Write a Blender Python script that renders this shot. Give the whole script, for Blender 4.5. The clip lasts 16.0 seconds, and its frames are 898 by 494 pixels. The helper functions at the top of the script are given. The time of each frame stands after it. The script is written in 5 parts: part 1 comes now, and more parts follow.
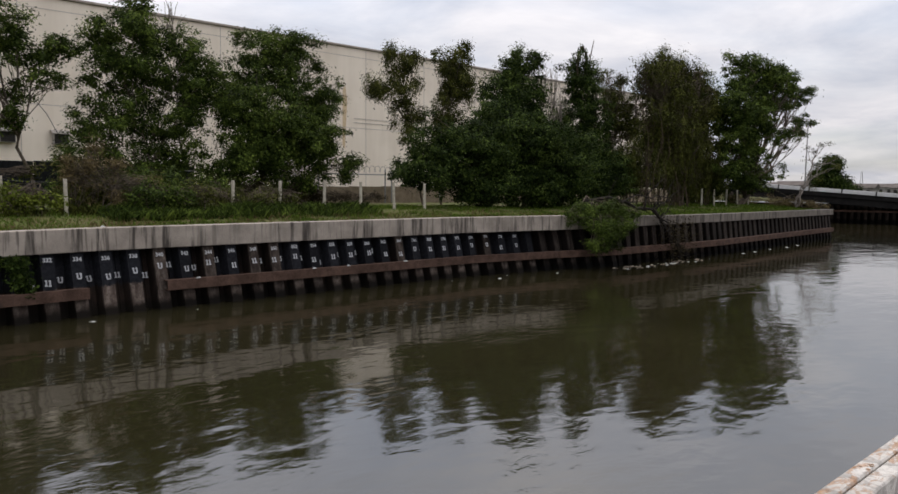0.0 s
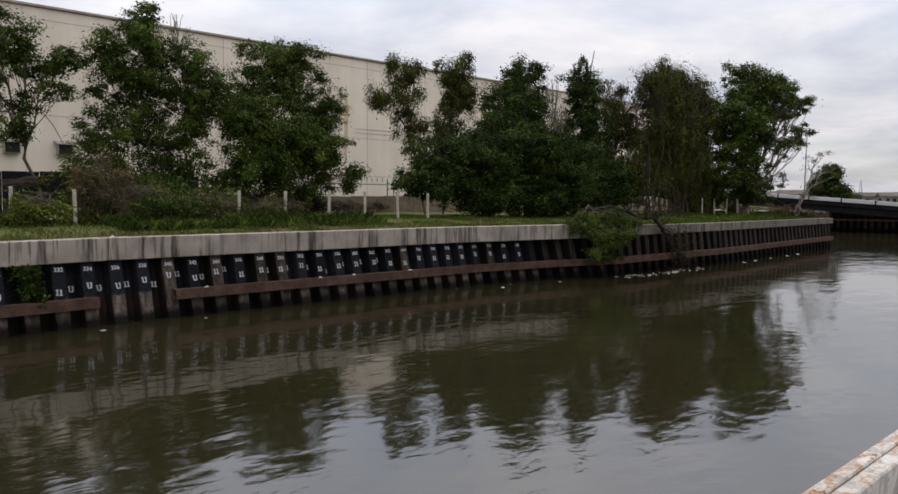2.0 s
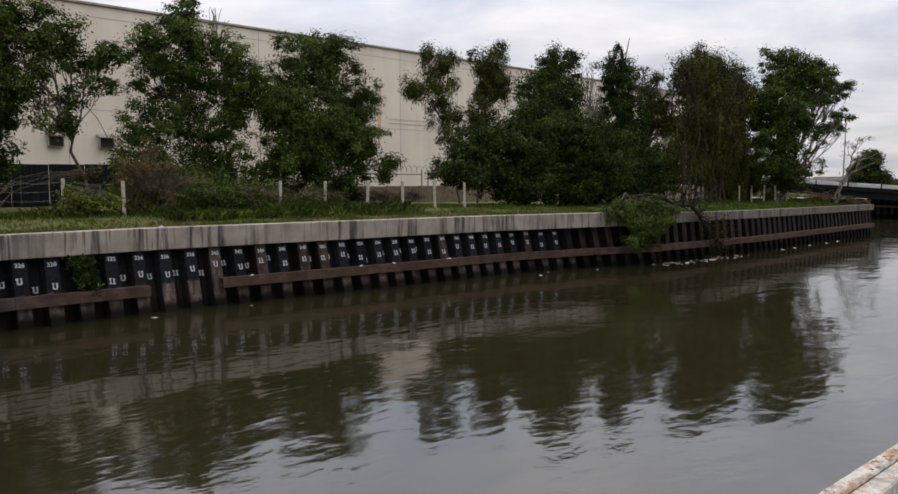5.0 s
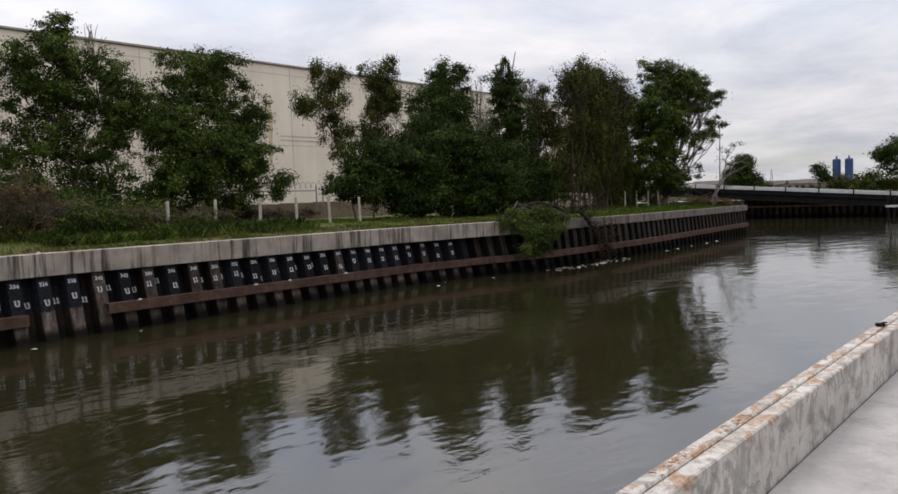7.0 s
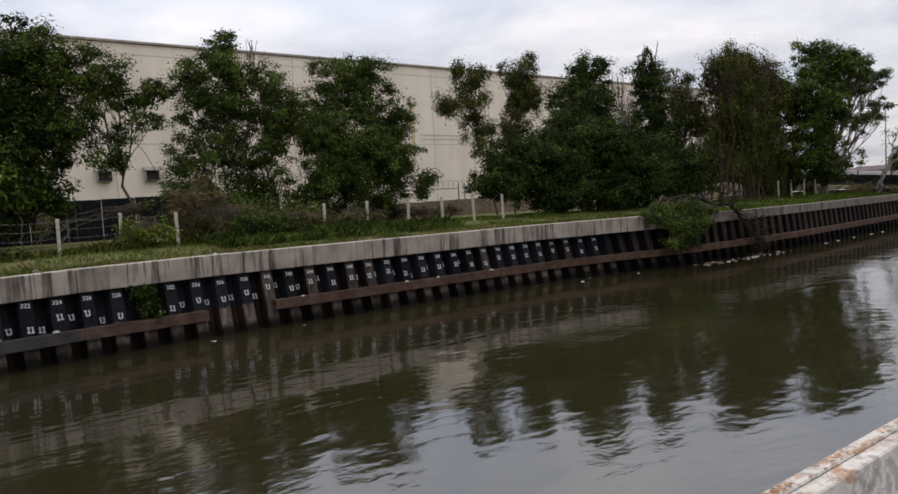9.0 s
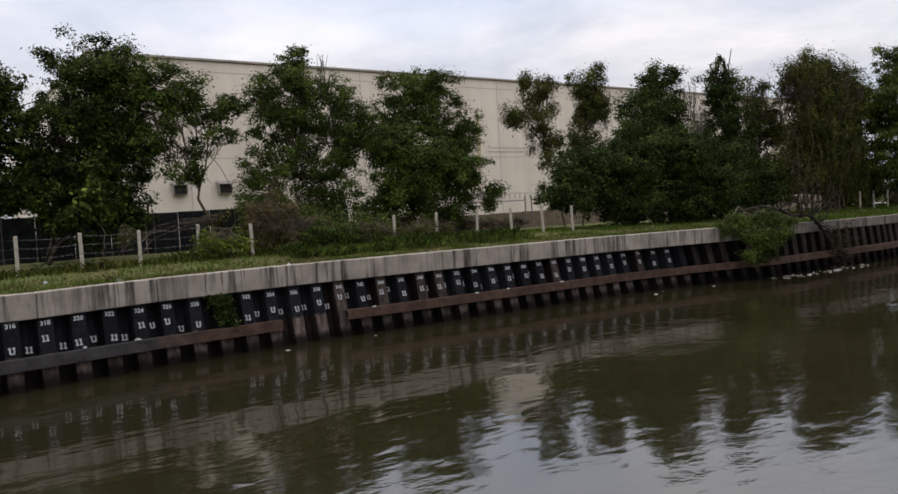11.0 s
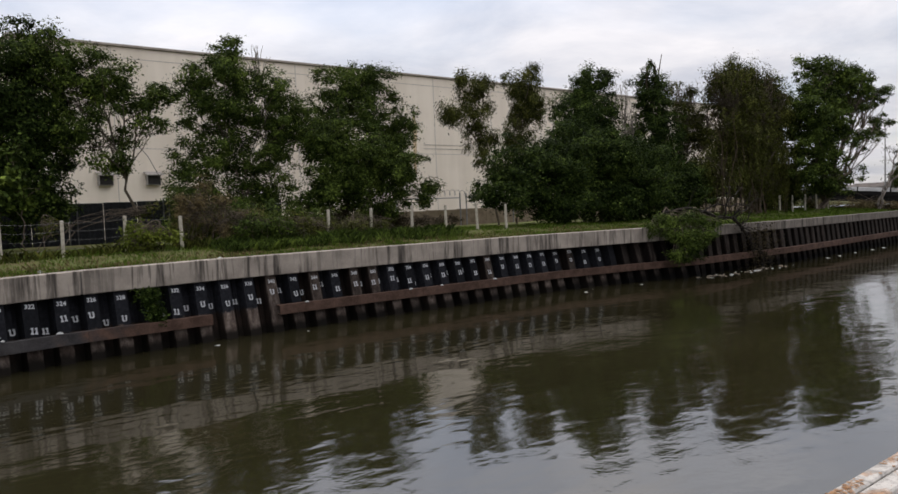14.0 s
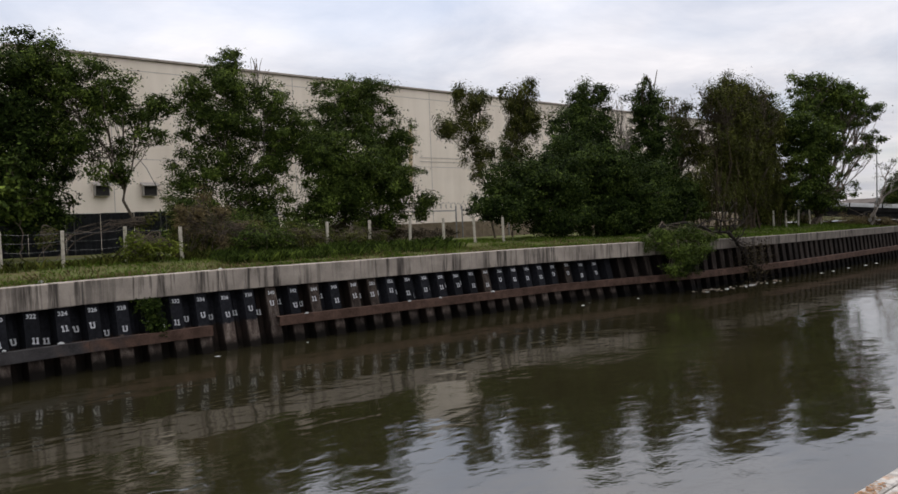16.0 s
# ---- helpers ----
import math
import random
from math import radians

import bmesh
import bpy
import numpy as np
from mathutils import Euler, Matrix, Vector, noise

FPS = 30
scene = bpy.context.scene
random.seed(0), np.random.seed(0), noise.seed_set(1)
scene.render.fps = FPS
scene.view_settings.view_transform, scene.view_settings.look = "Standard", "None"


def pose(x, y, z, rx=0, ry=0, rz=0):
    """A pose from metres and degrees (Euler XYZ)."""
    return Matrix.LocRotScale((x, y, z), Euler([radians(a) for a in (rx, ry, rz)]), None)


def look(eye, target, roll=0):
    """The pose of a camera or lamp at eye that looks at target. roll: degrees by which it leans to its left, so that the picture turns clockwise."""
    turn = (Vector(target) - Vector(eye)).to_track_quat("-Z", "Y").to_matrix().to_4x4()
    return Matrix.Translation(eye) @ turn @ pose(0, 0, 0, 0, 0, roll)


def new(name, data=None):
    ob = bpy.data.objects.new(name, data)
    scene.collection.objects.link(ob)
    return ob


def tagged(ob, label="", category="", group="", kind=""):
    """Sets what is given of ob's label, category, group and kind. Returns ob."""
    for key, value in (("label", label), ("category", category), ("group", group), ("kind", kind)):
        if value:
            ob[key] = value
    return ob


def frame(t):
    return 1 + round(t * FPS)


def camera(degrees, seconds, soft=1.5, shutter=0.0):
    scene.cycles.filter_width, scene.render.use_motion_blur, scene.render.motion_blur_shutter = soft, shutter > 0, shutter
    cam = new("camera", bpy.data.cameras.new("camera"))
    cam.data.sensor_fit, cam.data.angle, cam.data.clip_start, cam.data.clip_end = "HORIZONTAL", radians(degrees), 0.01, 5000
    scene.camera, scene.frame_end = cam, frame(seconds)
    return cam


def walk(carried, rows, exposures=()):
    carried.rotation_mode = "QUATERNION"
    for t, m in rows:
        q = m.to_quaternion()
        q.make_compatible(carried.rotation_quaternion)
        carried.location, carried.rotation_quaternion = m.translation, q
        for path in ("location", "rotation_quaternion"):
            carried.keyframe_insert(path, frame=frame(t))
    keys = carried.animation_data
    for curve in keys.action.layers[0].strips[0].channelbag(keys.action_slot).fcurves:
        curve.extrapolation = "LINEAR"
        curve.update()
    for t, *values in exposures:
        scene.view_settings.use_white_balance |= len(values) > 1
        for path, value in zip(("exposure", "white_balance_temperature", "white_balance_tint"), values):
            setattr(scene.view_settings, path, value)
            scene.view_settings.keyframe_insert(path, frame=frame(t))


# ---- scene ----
# A canal between steel sheet-pile banks. x runs along the canal, y across it, z = 0 is the water.
cam = camera(59.9, 16.0, soft=1.6)
PATH = [
    (0, (1.14, 0.511, 4.051), (2.543, 1.929, 3.903), 0.4), 
    (0.5, (1.06, 0.453, 4.089), (2.463, 1.871, 3.948), 0.1), 
    (1, (0.967, 0.423, 4.086), (2.371, 1.841, 3.955), 0.2), 
    (1.5, (0.904, 0.413, 4.085), (2.309, 1.831, 3.959), 0.1), 
    (2, (0.782, 0.413, 4.062), (2.187, 1.832, 3.938), 0.3), 
    (2.5, (0.684, 0.414, 4.058), (2.081, 1.841, 3.939), 0.3), 
    (3, (0.484, 0.417, 4.023), (1.847, 1.876, 3.902), 0.5), 
    (5.5, (0.328, 0.442, 4.009), (1.679, 1.909, 3.856), -0.3), 
    (6, (0.373, 0.361, 3.904), (1.784, 1.772, 3.769), -0.5), 
    (6.5, (0.334, 0.208, 3.941), (1.806, 1.556, 3.811), -0.5), 
    (7, (0.311, 0.247, 3.939), (1.838, 1.533, 3.821), -2.1), 
    (7.5, (0.235, 0.201, 3.921), (1.781, 1.463, 3.784), -3.7), 
    (8, (0.174, 0.163, 3.941), (1.701, 1.446, 3.8), -3.4), 
    (8.5, (-0.048, 0.036, 4.014), (1.38, 1.430, 3.879), -3.1), 
    (9, (-0.265, -0.008, 4.104), (1.01, 1.528, 3.988), -3.4), 
    (11.5, (-0.388, 0.354, 4.007), (0.761, 1.989, 3.935), -3.5), 
    (12, (-0.392, 0.306, 3.995), (0.777, 1.927, 3.921), -3.3), 
    (12.5, (-0.419, 0.232, 4.013), (0.787, 1.825, 3.934), -3.2), 
    (13, (-0.409, 0.211, 4.038), (0.831, 1.778, 3.955), -3.0), 
    (13.5, (-0.389, 0.266, 4.007), (0.877, 1.812, 3.924), -2.7), 
    (14, (-0.457, 0.240, 4.006), (0.826, 1.772, 3.917), -2.5), 
    (14.5, (-0.525, 0.216, 4.029), (0.769, 1.738, 3.941), -2.1), 
    (15, (-0.57, 0.245, 3.993), (0.724, 1.768, 3.922), -2.0), 
    (15.5, (-0.649, 0.255, 4.006), (0.649, 1.776, 3.945), -2.0), 
    (16, (-0.747, 0.256, 4.018), (0.551, 1.776, 3.961), -2.1), 
]
walk(cam, [(t, look(eye, target, roll)) for t, eye, target, roll in PATH], [(0.0, 0.03, 6650, 12.5), (16.0, 0.03, 6650, 12.5)])

# ---- world and light: bright overcast sky ----
SUN_EL, SUN_AZ = 66.0, 25.0
world = bpy.data.worlds.new("overcast_sky")
scene.world = world
world.use_nodes = True
wn, wl = world.node_tree.nodes, world.node_tree.links
wn.clear()


def wnode(kind, **kw):
    n = wn.new(kind)
    for k, v in kw.items():
        n.inputs[k].default_value = v
    return n


w_out, w_bg = wnode("ShaderNodeOutputWorld"), wnode("ShaderNodeBackground", Strength=1.0)
w_sky = wn.new("ShaderNodeTexSky")
w_sky.sky_type, w_sky.sun_disc = "NISHITA", False
w_sky.sun_elevation, w_sky.sun_rotation = radians(SUN_EL), radians(SUN_AZ)
w_dim = wn.new("ShaderNodeVectorMath")
w_dim.operation = "SCALE"
w_dim.inputs["Scale"].default_value = 0.11
w_tc, w_sep = wn.new("ShaderNodeTexCoord"), wn.new("ShaderNodeSeparateXYZ")
w_lift = wn.new("ShaderNodeMath")
w_lift.operation = "ADD"
w_lift.inputs[1].default_value = 0.13
w_max = wn.new("ShaderNodeMath")
w_max.operation = "MAXIMUM"
w_max.inputs[1].default_value = 0.05
w_dx, w_dy = wn.new("ShaderNodeMath"), wn.new("ShaderNodeMath")
w_dx.operation = w_dy.operation = "DIVIDE"
w_vec = wn.new("ShaderNodeCombineXYZ")
w_n1 = wnode("ShaderNodeTexNoise", Scale=0.8, Detail=5.0, Roughness=0.48, Distortion=0.1)
w_n2 = wnode("ShaderNodeTexNoise", Scale=1.3, Detail=6.0, Roughness=0.6, Distortion=0.3)
w_cover = wn.new("ShaderNodeMapRange")
w_cover.inputs["From Min"].default_value, w_cover.inputs["From Max"].default_value = 0.34, 0.56
w_cover.inputs["To Min"].default_value, w_cover.inputs["To Max"].default_value = 0.62, 1.0
w_ramp = wn.new("ShaderNodeValToRGB")
w_ramp.color_ramp.elements[0].position, w_ramp.color_ramp.elements[0].color = 0.32, (0.55, 0.585, 0.665, 1)
w_ramp.color_ramp.elements[1].position, w_ramp.color_ramp.elements[1].color = 0.66, (0.85, 0.85, 0.88, 1)
w_mix = wn.new("ShaderNodeMix")
w_mix.data_type = "RGBA"
wl.new(w_tc.outputs["Generated"], w_sep.inputs[0])
wl.new(w_sep.outputs["Z"], w_lift.inputs[0])
wl.new(w_lift.outputs[0], w_max.inputs[0])
for node, axis in ((w_dx, "X"), (w_dy, "Y")):
    wl.new(w_sep.outputs[axis], node.inputs[0])
    wl.new(w_max.outputs[0], node.inputs[1])
    wl.new(node.outputs[0], w_vec.inputs[axis])
for node in (w_n1, w_n2):
    wl.new(w_vec.outputs[0], node.inputs["Vector"])
wl.new(w_n1.outputs["Fac"], w_cover.inputs["Value"])
wl.new(w_n2.outputs["Fac"], w_ramp.inputs[0])
wl.new(w_sky.outputs[0], w_dim.inputs[0])
wl.new(w_cover.outputs[0], w_mix.inputs[0])
wl.new(w_dim.outputs[0], w_mix.inputs[6])
wl.new(w_ramp.outputs[0], w_mix.inputs[7])
# an overcast sky grows brighter towards the zenith
w_grad = wn.new("ShaderNodeMath")
w_grad.operation = "MULTIPLY_ADD"
w_grad.inputs[1].default_value, w_grad.inputs[2].default_value = 1.7, 0.58
w_zen = wn.new("ShaderNodeVectorMath")
w_zen.operation = "SCALE"
wl.new(w_max.outputs[0], w_grad.inputs[0])
wl.new(w_mix.outputs[2], w_zen.inputs[0])
wl.new(w_grad.outputs[0], w_zen.inputs["Scale"])
wl.new(w_zen.outputs[0], w_bg.inputs["Color"])
wl.new(w_bg.outputs[0], w_out.inputs[0])

sun = new("sun", bpy.data.lights.new("sun", "SUN"))
sun.data.energy, sun.data.angle, sun.data.color = 1.5, radians(30), (1.0, 0.96, 0.9)
el, az = radians(SUN_EL), radians(SUN_AZ)
sun.matrix_world = look((math.sin(az) * math.cos(el) * 50, math.cos(az) * math.cos(el) * 50, 50 * math.sin(el)), (0, 0, 0))

# ---- materials ----


class Nodes:
    """A node material with a Principled surface and shorthand for wiring."""

    def __init__(self, name, rough=0.8, metal=0.0, spec=0.3):
        self.m = bpy.data.materials.new(name)
        self.m.use_nodes = True
        self.t = self.m.node_tree
        self.p = self.t.nodes["Principled BSDF"]
        self.p.inputs["Roughness"].default_value = rough
        self.p.inputs["Metallic"].default_value = metal
        self.p.inputs["Specular IOR Level"].default_value = spec
        self.tc = self.t.nodes.new("ShaderNodeTexCoord")
        self.geo = self.t.nodes.new("ShaderNodeNewGeometry")
        self.info = self.t.nodes.new("ShaderNodeObjectInfo")

    def link(self, a, b):
        self.t.links.new(a, b)

    def mapped(self, scale=(1, 1, 1), world=True):
        n = self.t.nodes.new("ShaderNodeMapping")
        n.inputs["Scale"].default_value = scale
        self.link(self.geo.outputs["Position"] if world else self.tc.outputs["Object"], n.inputs["Vector"])
        return n.outputs[0]

    def noise(self, scale, detail=4.0, rough=0.55, vec=None, distortion=0.0):
        n = self.t.nodes.new("ShaderNodeTexNoise")
        n.inputs["Scale"].default_value, n.inputs["Detail"].default_value = scale, detail
        n.inputs["Roughness"].default_value, n.inputs["Distortion"].default_value = rough, distortion
        self.link(vec or self.mapped(), n.inputs["Vector"])
        return n.outputs["Fac"]

    def ramp(self, fac, stops):
        n = self.t.nodes.new("ShaderNodeValToRGB")
        e = n.color_ramp.elements
        while len(e) < len(stops):
            e.new(0.5)
        for k, (at, c) in enumerate(stops):
            e[k].position = at
            e[k].color = (*c, 1) if not isinstance(c, (int, float)) else (c, c, c, 1)
        self.link(fac, n.inputs[0])
        return n.outputs[0]

    def mix(self, fac, a, b, blend="MIX"):
        n = self.t.nodes.new("ShaderNodeMix")
        n.data_type, n.blend_type = "RGBA", blend
        for value, slot in ((fac, 0), (a, 6), (b, 7)):
            if isinstance(value, (int, float)):
                n.inputs[slot].default_value = value if slot == 0 else (value, value, value, 1)
            elif isinstance(value, tuple):
                n.inputs[slot].default_value = (*value, 1)
            else:
                self.link(value, n.inputs[slot])
        return n.outputs[2]

    def math(self, op, a, b=0.0):
        n = self.t.nodes.new("ShaderNodeMath")
        n.operation = op
        for value, slot in ((a, 0), (b, 1)):
            if isinstance(value, (int, float)):
                n.inputs[slot].default_value = value
            else:
                self.link(value, n.inputs[slot])
        return n.outputs[0]

    def height(self):
        n = self.t.nodes.new("ShaderNodeSeparateXYZ")
        self.link(self.geo.outputs["Position"], n.inputs[0])
        return n.outputs["Z"]

    def color(self, value):
        if isinstance(value, tuple):
            self.p.inputs["Base Color"].default_value = (*value, 1)
        else:
            self.link(value, self.p.inputs["Base Color"])
        return self

    def bump(self, fac, strength, distance):
        n = self.t.nodes.new("ShaderNodeBump")
        n.inputs["Strength"].default_value, n.inputs["Distance"].default_value = strength, distance
        self.link(fac, n.inputs["Height"])
        self.link(n.outputs[0], self.p.inputs["Normal"])
        return self


def plain(name, dark, light, scale=3.0, rough=0.8, metal=0.0, bump=0.3, dist=0.01, spec=0.3):
    """Two tones mixed at two scales, with fine relief."""
    n = Nodes(name, rough, metal, spec)
    big, fine = n.noise(scale, 5), n.noise(scale * 9, 4)
    both = n.math("ADD", n.math("MULTIPLY", big, 0.65), n.math("MULTIPLY", fine, 0.35))
    n.color(n.ramp(both, [(0.35, dark), (0.65, light)]))
    n.bump(fine, bump, dist)
    return n.m


def make_leaf(name, tones, translucent=0.25):
    """Leaves: tone differs from leaf to leaf and more from clump to clump, with some light coming through."""
    n = Nodes(name, 0.7, 0.0, 0.05)
    # noise at two sizes puts lit and shaded clumps into the leaf colour
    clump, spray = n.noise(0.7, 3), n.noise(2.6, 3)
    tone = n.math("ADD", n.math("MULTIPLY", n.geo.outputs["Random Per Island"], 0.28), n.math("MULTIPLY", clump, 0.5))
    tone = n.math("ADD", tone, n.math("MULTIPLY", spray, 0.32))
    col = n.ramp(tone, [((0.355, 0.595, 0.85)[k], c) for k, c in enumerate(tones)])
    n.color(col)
    tr = n.t.nodes.new("ShaderNodeBsdfTranslucent")
    n.link(col, tr.inputs["Color"])
    mixer = n.t.nodes.new("ShaderNodeMixShader")
    mixer.inputs[0].default_value = translucent
    n.link(n.p.outputs[0], mixer.inputs[1])
    n.link(tr.outputs[0], mixer.inputs[2])
    n.link(mixer.outputs[0], n.t.nodes["Material Output"].inputs["Surface"])
    return n.m


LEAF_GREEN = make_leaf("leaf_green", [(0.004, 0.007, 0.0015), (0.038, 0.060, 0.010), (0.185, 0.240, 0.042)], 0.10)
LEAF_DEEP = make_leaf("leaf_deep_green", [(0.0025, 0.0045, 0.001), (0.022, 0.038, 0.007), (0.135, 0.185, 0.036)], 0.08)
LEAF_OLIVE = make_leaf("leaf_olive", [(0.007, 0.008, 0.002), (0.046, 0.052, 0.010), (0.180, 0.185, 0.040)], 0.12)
LEAF_FRESH = make_leaf("leaf_fresh_green", [(0.040, 0.055, 0.008), (0.105, 0.130, 0.018), (0.220, 0.240, 0.045)])
LEAF_DRY = make_leaf("leaf_dry_brown", [(0.018, 0.014, 0.007), (0.037, 0.029, 0.015), (0.075, 0.060, 0.033)], 0.12)
GRASS = make_leaf("grass_blades", [(0.024, 0.044, 0.005), (0.066, 0.108, 0.012), (0.150, 0.185, 0.034)], 0.2)
LEAF_TAN = make_leaf("dry_tan_blades", [(0.05, 0.038, 0.016), (0.115, 0.088, 0.040), (0.21, 0.17, 0.09)], 0.15)
BARK = plain("bark", (0.045, 0.035, 0.026), (0.13, 0.105, 0.08), 6, 0.9, bump=0.7, dist=0.02, spec=0.08)
TWIG = plain("bare_twig", (0.10, 0.085, 0.07), (0.22, 0.19, 0.16), 6, 0.9)
STEM = plain("brown_stem", (0.034, 0.025, 0.017), (0.092, 0.068, 0.046), 5, 0.9, spec=0.08)
DARK_WOOD = plain("wet_dark_wood", (0.006, 0.005, 0.004), (0.026, 0.021, 0.016), 5, 0.8, spec=0.08)


def make_concrete(name, dark, light, streaks, stain):
    """Cast concrete: blotches, fine pores and dark runs down its face."""
    n = Nodes(name, 0.88, 0.0, 0.25)
    blotch, fine = n.noise(1.3, 6, 0.6), n.noise(28, 4)
    base = n.ramp(n.math("ADD", n.math("MULTIPLY", blotch, 0.75), n.math("MULTIPLY", fine, 0.25)), [(0.34, dark), (0.64, light)])
    runs = n.noise(1.0, 5, 0.66, n.mapped((4.2, 4.2, 0.28)), 0.25)
    wide = n.noise(0.55, 3, 0.5, n.mapped((1.0, 1.0, 0.4)))
    amount = n.math("MULTIPLY", n.ramp(runs, [(0.50, 0.0), (0.54, 0.45), (0.63, 1.0)]), n.ramp(wide, [(0.34, 0.15), (0.56, 1.0)]))
    n.color(n.mix(n.math("MULTIPLY", amount, streaks), base, stain))
    n.bump(fine, 0.35, 0.008)
    return n.m


COPING = make_concrete("coping_concrete", (0.18, 0.154, 0.128), (0.325, 0.283, 0.236), 0.95, (0.035, 0.029, 0.024))
COPING_STAINED = make_concrete("stained_coping_concrete", (0.085, 0.072, 0.058), (0.17, 0.148, 0.124), 1.0, (0.025, 0.020, 0.016))
SLAB = make_concrete("slab_concrete", (0.265, 0.254, 0.242), (0.38, 0.366, 0.346), 0.35, (0.17, 0.16, 0.15))


def make_parapet():
    """Low concrete wall whose limewash peels in patches, with brown rust and dark runs."""
    n = Nodes("parapet_concrete", 0.85, 0.0, 0.25)
    blotch, fine = n.noise(2.6, 6, 0.65), n.noise(45, 5, 0.6)
    peel = n.noise(7.5, 6, 0.62, n.mapped((1, 1, 0.8)), 1.2)
    runs = n.noise(1.0, 6, 0.7, n.mapped((3.4, 3.4, 2.2)), 1.4)
    base = n.ramp(n.math("ADD", n.math("MULTIPLY", blotch, 0.7), n.math("MULTIPLY", fine, 0.3)), [(0.34, (0.32, 0.298, 0.268)), (0.62, (0.50, 0.472, 0.432))])
    base = n.mix(n.ramp(peel, [(0.52, 0.0), (0.55, 0.45), (0.64, 0.62)]), base, (0.17, 0.16, 0.145))
    base = n.mix(n.ramp(runs, [(0.52, 0.0), (0.66, 0.75)]), base, (0.17, 0.157, 0.14))
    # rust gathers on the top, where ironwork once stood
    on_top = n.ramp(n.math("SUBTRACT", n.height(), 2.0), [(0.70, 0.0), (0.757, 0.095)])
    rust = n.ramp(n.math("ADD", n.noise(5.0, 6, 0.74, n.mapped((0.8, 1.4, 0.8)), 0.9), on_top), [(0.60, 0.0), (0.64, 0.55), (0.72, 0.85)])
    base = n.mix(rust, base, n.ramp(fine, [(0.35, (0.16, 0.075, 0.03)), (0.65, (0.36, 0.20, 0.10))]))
    n.color(base)
    n.bump(n.math("ADD", n.math("MULTIPLY", fine, 0.7), n.math("MULTIPLY", peel, 1.6)), 0.8, 0.008)
    return n.m


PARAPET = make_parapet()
RUST_STAIN = plain("rust_stain", (0.17, 0.075, 0.030), (0.38, 0.22, 0.11), 30, 0.9, bump=0.6, dist=0.004)
CRACK = plain("dark_joint", (0.05, 0.046, 0.042), (0.13, 0.12, 0.11), 10, 0.95)


def make_pile(name, painted, tone_scale=1.0):
    """Steel sheet pile: brown rust, paler on the pan that stands forward and darker in the pans behind,
    as light and shade put into the colour, with black paint on its upper part where it was painted."""
    n = Nodes(name, 0.8, 0.0, 0.08)
    grain = n.math("ADD", n.math("MULTIPLY", n.noise(3.0, 6, 0.65, n.mapped((2, 2, 0.5))), 0.7), n.math("MULTIPLY", n.noise(25, 4), 0.3))
    rust_lit = n.ramp(grain, [(0.32, (0.020, 0.014, 0.010)), (0.48, (0.070, 0.052, 0.042)), (0.66, (0.185, 0.152, 0.128))])
    rust_shaded = n.ramp(grain, [(0.34, (0.008, 0.006, 0.005)), (0.66, (0.030, 0.020, 0.015))])
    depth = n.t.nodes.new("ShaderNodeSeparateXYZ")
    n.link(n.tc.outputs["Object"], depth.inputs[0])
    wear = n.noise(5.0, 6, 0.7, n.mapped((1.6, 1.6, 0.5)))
    # light on front pans and shade in recesses, put into the rust tones
    rust = n.mix(n.ramp(n.math("ADD", depth.outputs["Y"], n.math("MULTIPLY", wear, 0.06)), [(0.03, 0.0), (0.12, 1.0)]), rust_lit, rust_shaded)
    if painted:
        edge = n.math("ADD", n.height(), n.math("MULTIPLY", n.math("SUBTRACT", wear, 0.5), 0.45))
        black = n.ramp(n.noise(9, 4), [(0.3, (0.006, 0.0065, 0.008)), (0.7, (0.018, 0.0185, 0.022))])
        paint = n.ramp(edge, [(0.93, 0.0), (0.99, 1.0)])
        worn = n.ramp(wear, [(0.62, 1.0), (0.74, 0.45)])
        tone = n.mix(n.math("MULTIPLY", paint, worn), rust, black)
    else:
        tone = rust
    # wet slime up to the tide mark
    tide = n.ramp(n.math("ADD", n.height(), n.math("MULTIPLY", wear, 0.35)), [(0.44, 1.0), (0.64, 0.0)])
    tone = n.mix(tide, tone, (0.010, 0.008, 0.006))
    shade = n.ramp(n.info.outputs["Random"], [(0.0, 0.5 * tone_scale), (1.0, 1.1 * tone_scale)])
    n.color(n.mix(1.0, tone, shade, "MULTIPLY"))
    n.bump(wear, 0.4, 0.01)
    return n.m


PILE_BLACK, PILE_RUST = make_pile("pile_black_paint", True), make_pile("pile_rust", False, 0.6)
# the same rust dimmed for unlit piles: shade put into the colour
PILE_SHADED = make_pile("pile_shaded_rust", False, 0.28)


